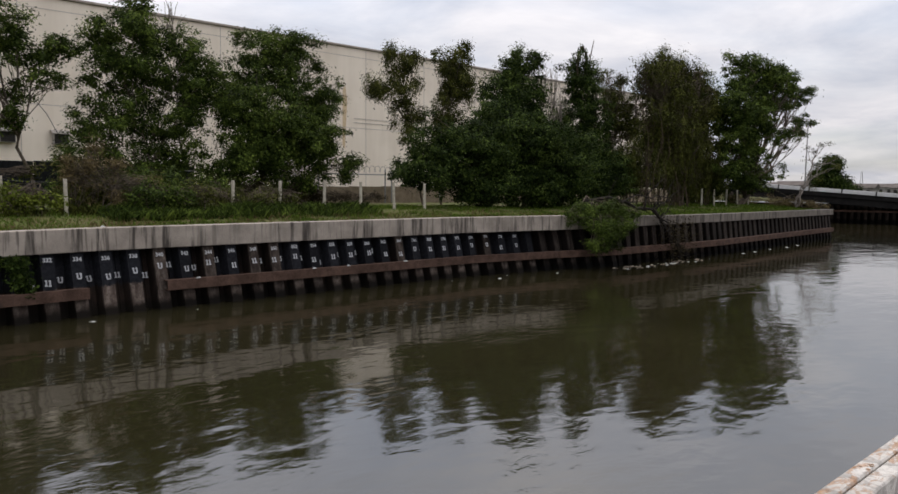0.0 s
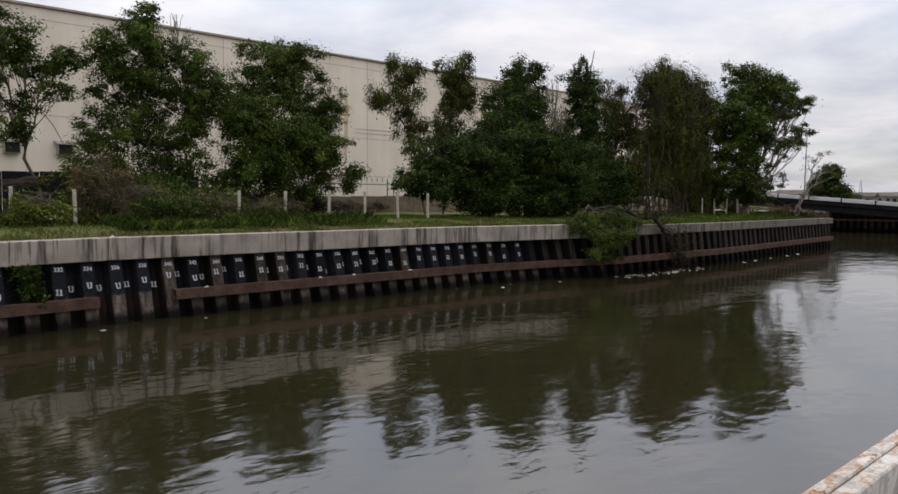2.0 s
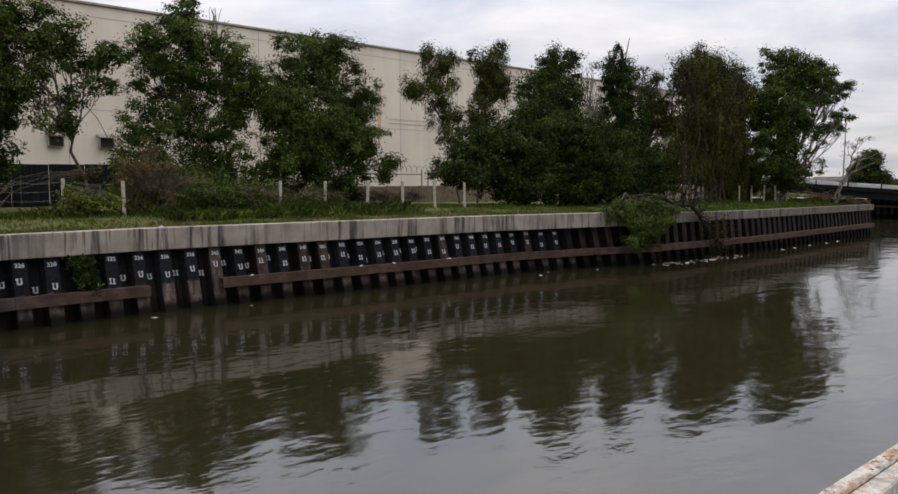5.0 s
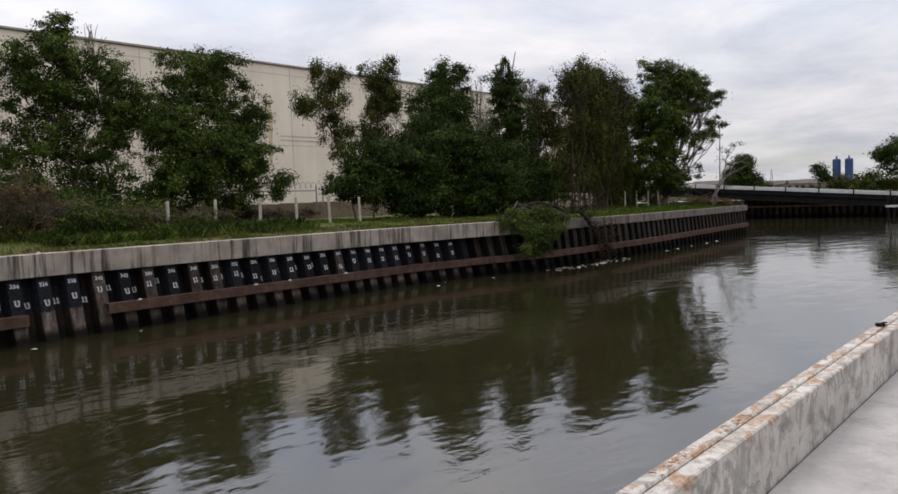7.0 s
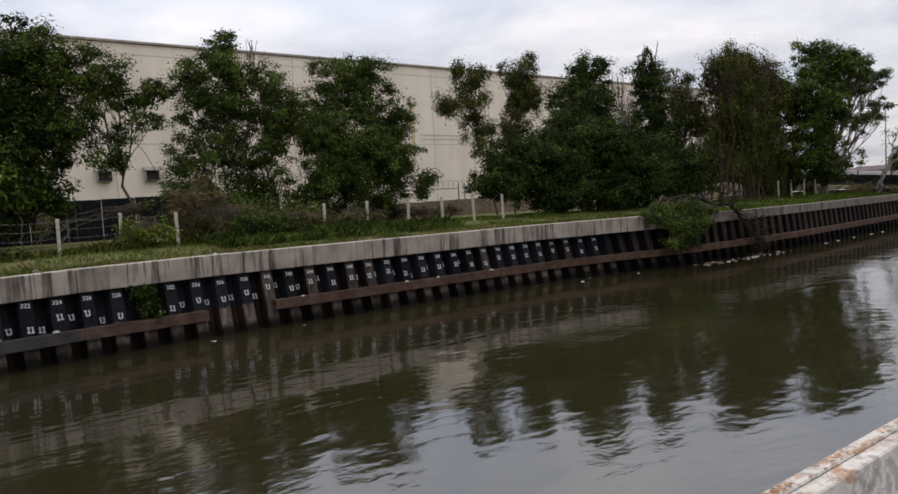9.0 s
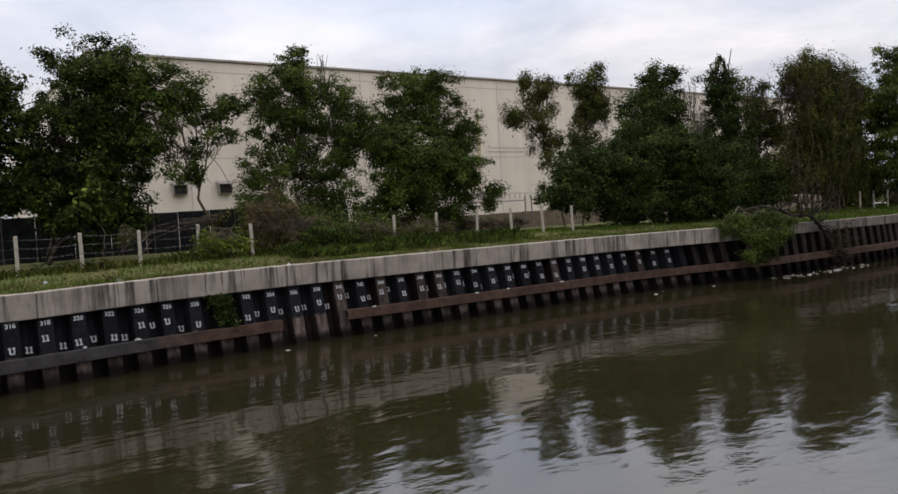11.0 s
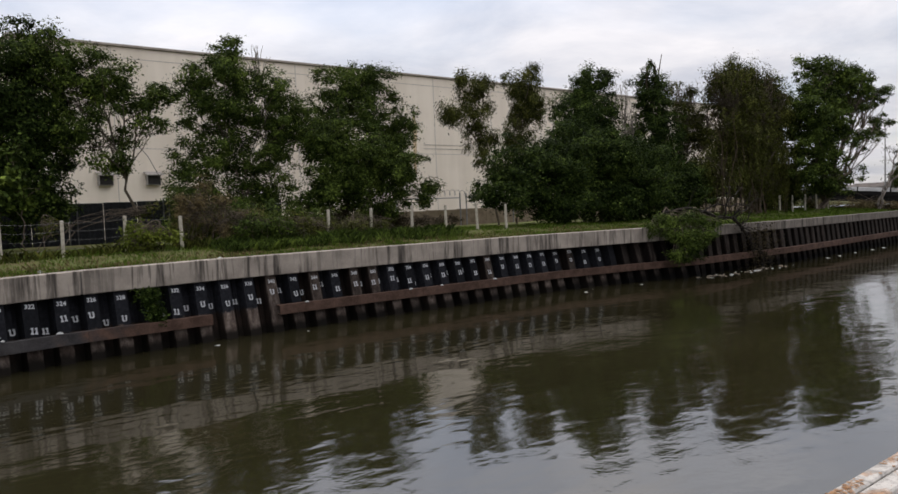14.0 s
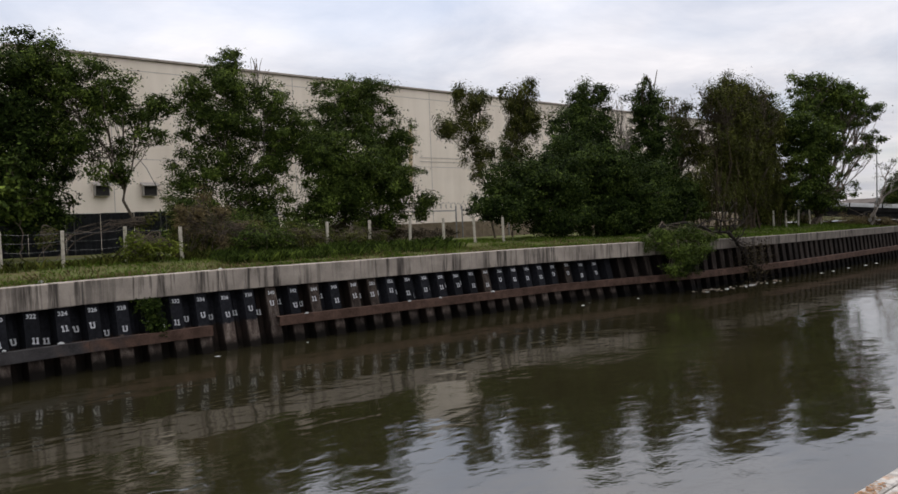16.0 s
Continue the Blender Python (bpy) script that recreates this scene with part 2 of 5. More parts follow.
def make_waler():
    """Rusty steel beam; its first stretch still has grey-black paint, worn through in places."""
    n = Nodes("waler_steel", 0.75, 0.0, 0.08)
    big, fine = n.noise(2.5, 5), n.noise(22, 4)
    both = n.math("ADD", n.math("MULTIPLY", big, 0.65), n.math("MULTIPLY", fine, 0.35))
    rust = n.ramp(both, [(0.35, (0.034, 0.020, 0.014)), (0.65, (0.098, 0.060, 0.045))])
    paint = n.ramp(both, [(0.35, (0.026, 0.024, 0.024)), (0.65, (0.060, 0.056, 0.055))])
    along = n.t.nodes.new("ShaderNodeSeparateXYZ")
    n.link(n.geo.outputs["Position"], along.inputs[0])
    edge = n.math("ADD", n.math("MULTIPLY", along.outputs["X"], 0.05), n.math("MULTIPLY", big, 0.35))
    n.color(n.mix(n.ramp(edge, [(0.44, 0.0), (0.54, 1.0)]), paint, rust))
    n.bump(fine, 0.4, 0.008)
    return n.m


WALER = make_waler()
WHITE_PAINT = plain("white_stencil_paint", (0.20, 0.20, 0.205), (0.50, 0.505, 0.51), 14, 0.7)


def make_facade():
    """Cream sheet-clad warehouse wall with faint streaks."""
    n = Nodes("cream_cladding", 0.62, 0.0, 0.3)
    streak = n.noise(0.5, 5, 0.6, n.mapped((1.5, 1.5, 0.12)))
    blotch = n.noise(0.25, 4)
    n.color(n.ramp(n.math("ADD", n.math("MULTIPLY", streak, 0.5), n.math("MULTIPLY", blotch, 0.5)), [(0.34, (0.625, 0.545, 0.445)), (0.62, (0.735, 0.652, 0.545))]))
    n.bump(n.noise(3.0, 2), 0.1, 0.01)
    return n.m


FACADE = make_facade()
FACADE_TRIM = plain("roof_edge_trim", (0.20, 0.17, 0.14), (0.34, 0.30, 0.26), 2, 0.6)
FACADE_RUN = plain("ochre_rust_run", (0.46, 0.33, 0.18), (0.58, 0.47, 0.33), 5, 0.8)
SEAM = plain("cladding_seam", (0.36, 0.33, 0.29), (0.46, 0.42, 0.38), 3, 0.7)
DARK_PANEL = plain("dark_sheet_panel", (0.010, 0.011, 0.013), (0.026, 0.028, 0.031), 2, 0.6, 0.0, 0.2, spec=0.08)
TAN_WALL = plain("tan_block_wall", (0.15, 0.115, 0.075), (0.27, 0.215, 0.15), 2.5, 0.9)
POST_CONCRETE = plain("post_concrete", (0.26, 0.235, 0.185), (0.46, 0.42, 0.34), 7, 0.85)
WIRE = plain("galvanised_wire", (0.05, 0.05, 0.05), (0.11, 0.11, 0.11), 8, 0.5, 0.6)
GALV = plain("galvanised_pipe", (0.16, 0.16, 0.16), (0.30, 0.30, 0.29), 6, 0.5, 0.5)
BRIDGE_CONCRETE = plain("bridge_concrete", (0.36, 0.36, 0.35), (0.50, 0.50, 0.49), 1.5, 0.85)
BRIDGE_DARK = plain("bridge_girder", (0.006, 0.006, 0.006), (0.016, 0.015, 0.014), 1.5, 0.85, spec=0.08)
TANK_BLUE = plain("silo_blue_paint", (0.018, 0.045, 0.12), (0.035, 0.075, 0.18), 1, 0.5)
AC_BOX = plain("ac_unit_metal", (0.22, 0.20, 0.18), (0.34, 0.31, 0.28), 6, 0.6)
DARK_GRILLE = plain("dark_grille", (0.015, 0.014, 0.013), (0.04, 0.037, 0.034), 10, 0.7, spec=0.08)
HOUSE_WALL = plain("far_house_wall", (0.12, 0.11, 0.10), (0.26, 0.25, 0.235), 0.6, 0.9)
HOUSE_ROOF = plain("far_house_roof", (0.045, 0.036, 0.030), (0.11, 0.092, 0.08), 0.6, 0.8)
LITTER_WHITE = plain("pale_litter", (0.22, 0.22, 0.21), (0.45, 0.45, 0.44), 12, 0.6)
LITTER_BROWN = plain("brown_litter", (0.08, 0.06, 0.045), (0.22, 0.18, 0.14), 12, 0.8)
SOIL = plain("soil", (0.06, 0.048, 0.03), (0.13, 0.105, 0.065), 2, 0.95, bump=0.6, dist=0.03)


def make_ground():
    n = Nodes("grassy_earth", 0.95, 0.0, 0.15)
    big, fine = n.noise(0.5, 5), n.noise(8, 5)
    n.color(n.ramp(n.math("ADD", n.math("MULTIPLY", big, 0.6), n.math("MULTIPLY", fine, 0.4)),
                   [(0.34, (0.085, 0.062, 0.028)), (0.48, (0.060, 0.062, 0.017)), (0.66, (0.068, 0.095, 0.018))]))
    n.bump(fine, 0.8, 0.05)
    return n.m


GROUND = make_ground()


def make_water():
    """Murky olive water, nearly still, with low ripples and a few ruffled patches."""
    n = Nodes("murky_water", 0.055, 0.0, 0.5)
    n.p.inputs["IOR"].default_value = 1.88
    n.color(n.ramp(n.noise(0.12, 3), [(0.35, (0.0140, 0.0122, 0.0056)), (0.65, (0.0195, 0.0172, 0.0080))]))
    swell = n.noise(0.55, 2, 0.4, n.mapped((0.8, 1.5, 1)), 0.2)
    ripple = n.noise(2.3, 2, 0.45, n.mapped((0.8, 1.4, 1)), 0.3)
    ruffle = n.noise(11.0, 2, 0.5)
    patch = n.ramp(n.noise(0.11, 3), [(0.50, 0.05), (0.66, 1.0)])
    total = n.math("ADD", n.math("MULTIPLY", swell, 1.0), n.math("MULTIPLY", ripple, 0.27))
    total = n.math("ADD", total, n.math("MULTIPLY", n.math("MULTIPLY", ruffle, patch), 0.14))
    n.bump(total, 1.0, 0.023)
    return n.m


WATER = make_water()

# ---- building helpers ----


class Shape:
    """Collects vertices and faces for one mesh."""

    def __init__(self):
        self.v, self.f = [], []

    def add(self, verts, faces):
        k = len(self.v)
        self.v += [tuple(p) for p in verts]
        self.f += [tuple(i + k for i in face) for face in faces]
        return self

    def box(self, x0, x1, y0, y1, z0, z1, c=0.0):
        """A box whose four upright and eight lying edges are cut off by c."""
        if c <= 0:
            return self.add([(x, y, z) for z in (z0, z1) for y in (y0, y1) for x in (x0, x1)],
                            [(0, 2, 3, 1), (4, 5, 7, 6), (0, 1, 5, 4), (2, 6, 7, 3), (0, 4, 6, 2), (1, 3, 7, 5)])
        ring = [(x0 + c, y0), (x1 - c, y0), (x1, y0 + c), (x1, y1 - c), (x1 - c, y1), (x0 + c, y1), (x0, y1 - c), (x0, y0 + c)]
        mx, my = (x0 + x1) / 2, (y0 + y1) / 2
        verts = []
        for z, inset in ((z0, c), (z0 + c, 0), (z1 - c, 0), (z1, c)):
            for x, y in ring:
                verts.append((x - math.copysign(min(inset, abs(x - mx)), x - mx), y - math.copysign(min(inset, abs(y - my)), y - my), z))
        faces = [tuple(range(7, -1, -1)), tuple(range(24, 32))]
        for r in range(3):
            faces += [(8 * r + i, 8 * r + (i + 1) % 8, 8 * r + 8 + (i + 1) % 8, 8 * r + 8 + i) for i in range(8)]
        return self.add(verts, faces)

    def tube(self, path, radii, sides=6, cap=True):
        """A tapered tube along a line of points."""
        path = [Vector(p) for p in path]
        rings = []
        for i, p in enumerate(path):
            ahead = (path[min(i + 1, len(path) - 1)] - path[max(i - 1, 0)]).normalized()
            side = ahead.cross(Vector((0.31, 0.17, 0.93) if abs(ahead.z) < 0.9 else (1, 0, 0))).normalized()
            up = ahead.cross(side)
            rings.append([p + (side * math.cos(a) + up * math.sin(a)) * radii[i] for a in [2 * math.pi * s / sides for s in range(sides)]])
        faces = []
        for i in range(len(path) - 1):
            faces += [(i * sides + s, i * sides + (s + 1) % sides, (i + 1) * sides + (s + 1) % sides, (i + 1) * sides + s) for s in range(sides)]
        if cap:
            faces += [tuple(range(sides - 1, -1, -1)), tuple(range((len(path) - 1) * sides, len(path) * sides))]
        return self.add([v for ring in rings for v in ring], faces)

    def mesh(self, name, material, smooth=False):
        me = bpy.data.meshes.new(name)
        me.from_pydata(self.v, [], self.f)
        me.materials.append(material)
        if smooth:
            me.polygons.foreach_set("use_smooth", [True] * len(me.polygons))
        me.update()
        return me


def part(name, shape, material, parent=None, label="", smooth=False, at=None):
    """Links a shape, or a finished mesh, as one object under a thing or a part."""
    me = shape.mesh(name, material, smooth) if isinstance(shape, Shape) else shape
    ob = new(name, me)
    ob.parent = parent
    if at is not None:
        ob.matrix_basis = at
    if label:
        ob["label"] = label
    return ob


def thing(name, label, category, x=0, y=0, z=0, group="", kind=""):
    """An empty at the base of a thing with parts."""
    ob = new(name)
    ob.location = (x, y, z)
    ob.empty_display_size = 0.2
    return tagged(ob, label, category, group, kind)


# ---- ground, water, banks ----
WATER_Z = 0.07
Y_WALL = 25.38                   # face of the far coping
COPING_TOP, COPING_LOW = 2.77, 2.05
X_END = 72.5                     # where the far bank turns away


BENDS = [(-60.0, 24.3), (1.5, 24.3), (6.0, 25.1), (10.4, 25.4), (27.0, 25.4), (32.0, 24.6), (36.0, 23.6), (47.0, 23.4), (72.5, 25.2)]


def wall_y(x):
    """The far wall bends a little in plan: its coping's face at x."""
    return float(np.interp(x, [p[0] for p in BENDS], [p[1] for p in BENDS]))


def shift(x, y):
    """How far the bank's edge strays from Y_WALL, fading out behind it."""
    return (wall_y(x) - Y_WALL) * min(max((30.0 - y) / 4.0, 0), 1)


def coping_top(x):
    """The coping lies lower past the bush, and sinks a little towards the near end."""
    return float(np.interp(x, [1.0, 8.0, 34.0, 38.0, 72.0], [2.66, COPING_TOP, COPING_TOP, 2.64, 2.56]))


def coping_low(x):
    return float(np.interp(x, [1.0, 8.0, 34.0, 38.0, 72.0], [1.94, COPING_LOW, COPING_LOW, 2.12, 2.08]))


def bank_height(x, y):
    """Height of the far bank's ground."""
    rise = min(max((y - 26.0) / 4.5, 0), 1)
    h = coping_top(x) - 0.06 + 0.30 * rise * rise * (3 - 2 * rise)
    return h + 0.07 * noise.noise(Vector((x * 0.35, y * 0.35, 3.1))) + 0.03 * noise.noise(Vector((x * 1.3, y * 1.3, 7.7)))


bank = Shape()
xs = [-60 + 0.75 * i for i in range(177)]
ys = [25.85, 26.1, 26.5] + [27 + 0.75 * i for i in range(35)]
xs = [x for x in xs if x < X_END - 0.4] + [X_END - 0.35]
verts = [(x, y + shift(x, y), bank_height(x, y + shift(x, y))) for y in ys for x in xs]
nx = len(xs)
bank.add(verts, [(j * nx + i, j * nx + i + 1, (j + 1) * nx + i + 1, (j + 1) * nx + i) for j in range(len(ys) - 1) for i in range(nx - 1)])
y_last = ys[-1]
bank.add([(-3000, 25.85, 2.8), (-60, 25.85, 2.7), (-60, y_last, 2.9), (-3000, y_last, 2.9)], [(0, 1, 2, 3)])
bank.add([(-3000, y_last, 2.9), (X_END - 0.35, y_last, 2.9), (X_END - 0.35, 3000, 2.9), (-3000, 3000, 2.9)], [(0, 1, 2, 3)])
bank.add([(106, -3000, 2.7), (4000, -3000, 2.7), (4000, 3000, 2.7), (106, 3000, 2.7)], [(0, 1, 2, 3)])
tagged(part("ground", bank, GROUND, smooth=True), "uneven grassy earth bank along the canal", "ground", kind="structure")

water = Shape().add([(-400, 1.6, WATER_Z), (106, 1.6, WATER_Z), (106, 400, WATER_Z), (-400, 400, WATER_Z)], [(0, 1, 2, 3)])
tagged(part("water", water, WATER), "still murky olive canal water reflecting trees and sky", "water", kind="structure")

# near bank: walkway slab and low parapet
Y_OUT, Y_IN, Z_TOP, Z_FLOOR = 1.72, 1.545, 2.764, 2.41
walkway = thing("pavement", "pale grey concrete walkway slabs beside the parapet", "pavement", kind="structure")
for k in range(-3, 4):
    part("slab", Shape().box(k * 14.0 - 2.994, k * 14.0 + 10.994, -3.2, Y_IN - 0.012, Z_FLOOR - 0.2, Z_FLOOR, 0.006), SLAB, walkway)
part("sub_base", Shape().box(-300, 105, -60, -3.21, Z_FLOOR - 0.4, Z_FLOOR - 0.03), SLAB, walkway)

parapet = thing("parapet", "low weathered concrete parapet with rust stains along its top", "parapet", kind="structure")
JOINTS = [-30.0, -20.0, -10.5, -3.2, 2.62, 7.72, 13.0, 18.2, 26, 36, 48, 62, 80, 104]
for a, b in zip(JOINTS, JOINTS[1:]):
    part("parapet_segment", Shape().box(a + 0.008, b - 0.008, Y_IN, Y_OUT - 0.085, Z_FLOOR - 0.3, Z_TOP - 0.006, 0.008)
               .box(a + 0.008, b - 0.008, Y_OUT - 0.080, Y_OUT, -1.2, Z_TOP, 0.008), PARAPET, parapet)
part("gap_filler", Shape().box(-30, 104, Y_IN + 0.02, Y_OUT - 0.02, 0.2, Z_TOP - 0.03), CRACK, parapet)
rng = random.Random(5)
for x0 in (2.66, 2.70, 2.76, 2.84, 2.95, 3.38, 3.52, 4.05, 4.20, 4.34, 5.05, 5.75, 5.95, 6.9, 7.6, 8.4, 9.6):
    # a scatter of small flat flecks of rust on the top
    blot = Shape()
    for q in range(44 if x0 < 3 else 12):
        cx, cy = x0 + rng.gauss(0, 0.055), Y_OUT - 0.045 + rng.uniform(-0.03, 0.03)
        r0 = rng.uniform(0.002, 0.008)
        ring = [(cx + 1.2 * r0 * rng.uniform(0.5, 1.2) * math.cos(a), min(max(cy + 1.6 * r0 * rng.uniform(0.5, 1.2) * math.sin(a), Y_OUT - 0.078), Y_OUT - 0.003), Z_TOP + 0.0025 + 0.0001 * q) for a in [2 * math.pi * s / 7 for s in range(7)]]
        blot.add(ring, [tuple(range(7))])
    part("rust_patch", blot, RUST_STAIN, parapet, "orange-brown rust stain")
for a, b in zip(JOINTS, JOINTS[1:]):
    part("base_joint", Shape().box(a + 0.01, b - 0.01, Y_IN - 0.0115, Y_IN - 0.0005, Z_FLOOR - 0.1, Z_FLOOR - 0.012), CRACK, parapet)

# ---- far bank: sheet piles, coping, walers ----
PILE_STEP, PILE_FIRST = 0.872, 4.53          # the pile that bears 322 stands at PILE_FIRST
pile_wall = thing("sheet_pile_wall", "steel sheet-pile canal wall, black paint over brown rust", "sheet pile wall", kind="structure")


def pile_mesh(name, material):
    half, deep, thick = PILE_STEP / 2, 0.38, 0.014
    line = [(-half, deep), (-0.285, deep), (-0.195, 0.0), (0.195, 0.0), (0.285, deep), (half, deep)]
    s = Shape()
    for z0, z1 in ((-1.2, 0.3), (0.3, 2.24)):
        front, back = [(x, y) for x, y in line], [(x, y + thick) for x, y in line]
        verts = [(x, y, z) for z in (z0, z1) for x, y in front + back]
        n = len(line)
        faces = [(i, i + 1, 2 * n + i + 1, 2 * n + i) for i in range(n - 1)]
        faces += [(n + i + 1, n + i, 3 * n + i, 3 * n + i + 1) for i in range(n - 1)]
        s.add(verts, faces)
    s.tube([(-half, deep - 0.012, -1.2), (-half, deep - 0.012, 2.24)], [0.024, 0.024], 6)
    return s.mesh(name, material)


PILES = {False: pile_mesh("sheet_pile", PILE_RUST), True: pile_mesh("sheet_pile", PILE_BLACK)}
PILE_SHADED_MESH = pile_mesh("sheet_pile", PILE_SHADED)
UNPAINTED = {9, 11, 13, 14, 21, 27}
RAKE = 14.5                      # the piles lean back from the water, less so past the bush
pile_objects = {}
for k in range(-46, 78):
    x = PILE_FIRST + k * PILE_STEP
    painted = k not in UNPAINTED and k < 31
    pile_objects[k] = part("sheet_pile", PILE_SHADED_MESH if k > 30 else PILES[painted], None, pile_wall, at=pose(x, wall_y(x) + 0.12 - 2.0 * math.tan(radians(RAKE if x < 36 else 7.0)), 0, -RAKE if x < 36 else -7.0))


def number_mesh(text, size):
    """Stencilled figures as a thin mesh, standing upright."""
    cu = bpy.data.curves.new("figures", "FONT")
    cu.body, cu.size, cu.align_x, cu.extrude, cu.offset = text, size, "CENTER", 0.001, 0.006
    cu.resolution_u = 2
    ob = new("figures", cu)
    me = bpy.data.meshes.new_from_object(ob.evaluated_get(bpy.context.evaluated_depsgraph_get()))
    bpy.data.objects.remove(ob)
    bpy.data.curves.remove(cu)
    me.materials.clear()
    me.materials.append(WHITE_PAINT)
    return me


def tally(kind):
    """A short pair of painted strokes, footed or closed below."""
    s = Shape()
    for x in (-0.052, 0.052):
        s.box(x - 0.022, x + 0.022, -0.0015, 0.0015, 0.0, 0.16)
        s.box(x - 0.045, x - 0.022, -0.0013, 0.0013, 0.115, 0.15)
        if kind != 1:
            s.box(x - 0.042, x + 0.042, -0.0018, 0.0012, -0.03, 0.008)
    if kind:
        s.box(-0.06, 0.06, -0.002, 0.001, -0.034, 0.006)
    return s.mesh("painted_tally", WHITE_PAINT)


TALLY = [tally(0), tally(1), tally(0)]
FIRST_LOW = {-1: 0.93, 0: 0.92, 1: 1.17, 2: 1.17, 3: 0.95, 5: 0.95, 6: 1.10, 7: 1.02, 8: 1.15}
SECOND_LOW = {-2: 0.95, -1: 1.02, 0: 0.93, 1: 1.17, 2: 0.94, 5: 1.08, 6: 1.05, 7: 1.10, 8: 1.03}
rng = random.Random(11)
for k in range(-14, 30):
    ob = pile_objects[k]
    turn = rng.uniform(-4, 4)
    if k != 4:
        part("pile_number", number_mesh(str(322 + 2 * k), 0.18), None, ob, "white stencilled number", at=pose(0, -0.006, 1.84 + rng.uniform(-0.03, 0.02), 90, turn, 0))
    low = FIRST_LOW.get(k, rng.uniform(0.95, 1.2) if k < 6 else rng.uniform(1.04, 1.28))
    part("painted_tally", TALLY[rng.randrange(3)], None, ob, "white painted strokes", at=pose(rng.uniform(-0.06, 0.06), -0.006, low + 0.2, 0, rng.uniform(-5, 5), 0))
    if k % 9 != 3:
        part("painted_tally", TALLY[rng.randrange(3)], None, ob, "white painted strokes",
             at=pose(PILE_STEP / 2 - 0.01 + rng.uniform(-0.03, 0.03), 0.342, SECOND_LOW.get(k, low + rng.uniform(-0.14, 0.14)) + 0.2, 0, rng.uniform(-5, 5), 0))

coping = thing("coping", "grey cast concrete coping beam with dark drip stains", "coping", kind="structure")
CUTS = sorted([18.2 + 7.8 * i for i in range(-10, 7)] + [6.0, 36.0, X_END])


def along_wall(shape):
    """Bends a straight shape, built along Y_WALL, to the wall's own line."""
    shape.v = [(x, y + wall_y(x) - Y_WALL, z) for x, y, z in shape.v]
    return shape


for a, b in zip(CUTS, CUTS[1:]):
    seg = Shape().box(a + 0.012, b - 0.012, Y_WALL, Y_WALL + 0.62, COPING_LOW, COPING_TOP, 0.02)
    seg.v = [(x, y, z - COPING_TOP + coping_top(x) if z > 2.4 else z - COPING_LOW + coping_low(x)) for x, y, z in seg.v]
    part("coping_segment", along_wall(seg), COPING if a < 30 else COPING_STAINED, coping)
    part("joint_filler", along_wall(Shape().box(a - 0.05, a + 0.05, Y_WALL + 0.03, Y_WALL + 0.58, coping_low(a) + 0.02, coping_top(a) - 0.04)), CRACK, coping)
part("coping_return", Shape().box(X_END - 0.6, X_END, Y_WALL + 0.63, 70, 2.0, 2.56, 0.02), COPING_STAINED, coping)
side_wall = thing("return_wall", "rusty sheet piles where the bank turns away", "sheet pile wall", kind="structure")
for k in range(52):
    part("sheet_pile", PILES[False], None, side_wall, at=pose(X_END - 0.12, Y_WALL + 0.6 + k * PILE_STEP, 0, 0, 0, 90))

for a, b, zc in ((-42.0, 9.95, 0.80), (12.42, X_END - 1.2, 0.84)):
    m, y0 = (a + b) / 2, Y_WALL + 0.12 - (2.0 - zc) * math.tan(radians(RAKE))
    w = thing("waler_beam", "long brown rusty steel waler beam bolted to the piles", "waler beam", m, y0, zc, kind="structure")
    ends = [a] + [p[0] for p in BENDS if a < p[0] < b] + [b]
    for c, d in zip(ends, ends[1:]):
        beam = Shape().box(c + 0.003, d - 0.003, -0.24, -0.215, -0.165, 0.165, 0.004)
        for z in (-0.165, 0.14):
            beam.box(c + 0.003, d - 0.003, -0.214, 0.06 if c < 36 else 0.22, z, z + 0.025)
        along_wall(beam)
        beam.v = [(x - m, y, z) for x, y, z in beam.v]
        part("channel", beam, WALER, w)
    n = int((b - a) / 6)
    for i in range(1, n):
        x = a + (b - a) * i / n
        part("splice_plate", Shape().box(x - m - 0.16, x - m + 0.16, -0.262, -0.245, -0.12, 0.12, 0.003), WALER, w, at=pose(0, wall_y(x) - Y_WALL, 0))

# ---- warehouse ----
Y_B, X_B0, X_B1, Z_ROOF = 69.5, 13.3, 121.0, 19.35
hall = thing("warehouse", "long cream sheet-clad warehouse with a flat roof edge", "warehouse", 40, Y_B, 2.9)


body = Shape().box(X_B0 - 40, X_B1 - 40, 0, 60, 0, Z_ROOF - 2.9, 0.05)
part("wall", body, FACADE, hall)
part("roof_edge", Shape().box(X_B0 - 40.2, X_B1 - 39.8, -0.22, 60.2, Z_ROOF - 2.9 + 0.003, Z_ROOF - 2.9 + 0.22, 0.03), FACADE_TRIM, hall)
for x in [21.0 + 8.8 * i for i in range(12)]:
    part("panel_seam", Shape().box(x - 40 - 0.03, x - 40 + 0.03, -0.02, -0.003, 0.1, Z_ROOF - 3.0), SEAM, hall)
for z in (18.4, 10.7):
    part("panel_seam", Shape().box(X_B0 - 39.9, X_B1 - 40.1, -0.018, -0.003, z - 2.93, z - 2.87), SEAM, hall)
for x0, x1 in ((54.5, 64.5), (90, 100)):
    for z in (11.75, 11.3):
        part("louvre_line", Shape().box(x0 - 40, x1 - 40, -0.05, -0.003, z - 2.93, z - 2.87), SEAM, hall)
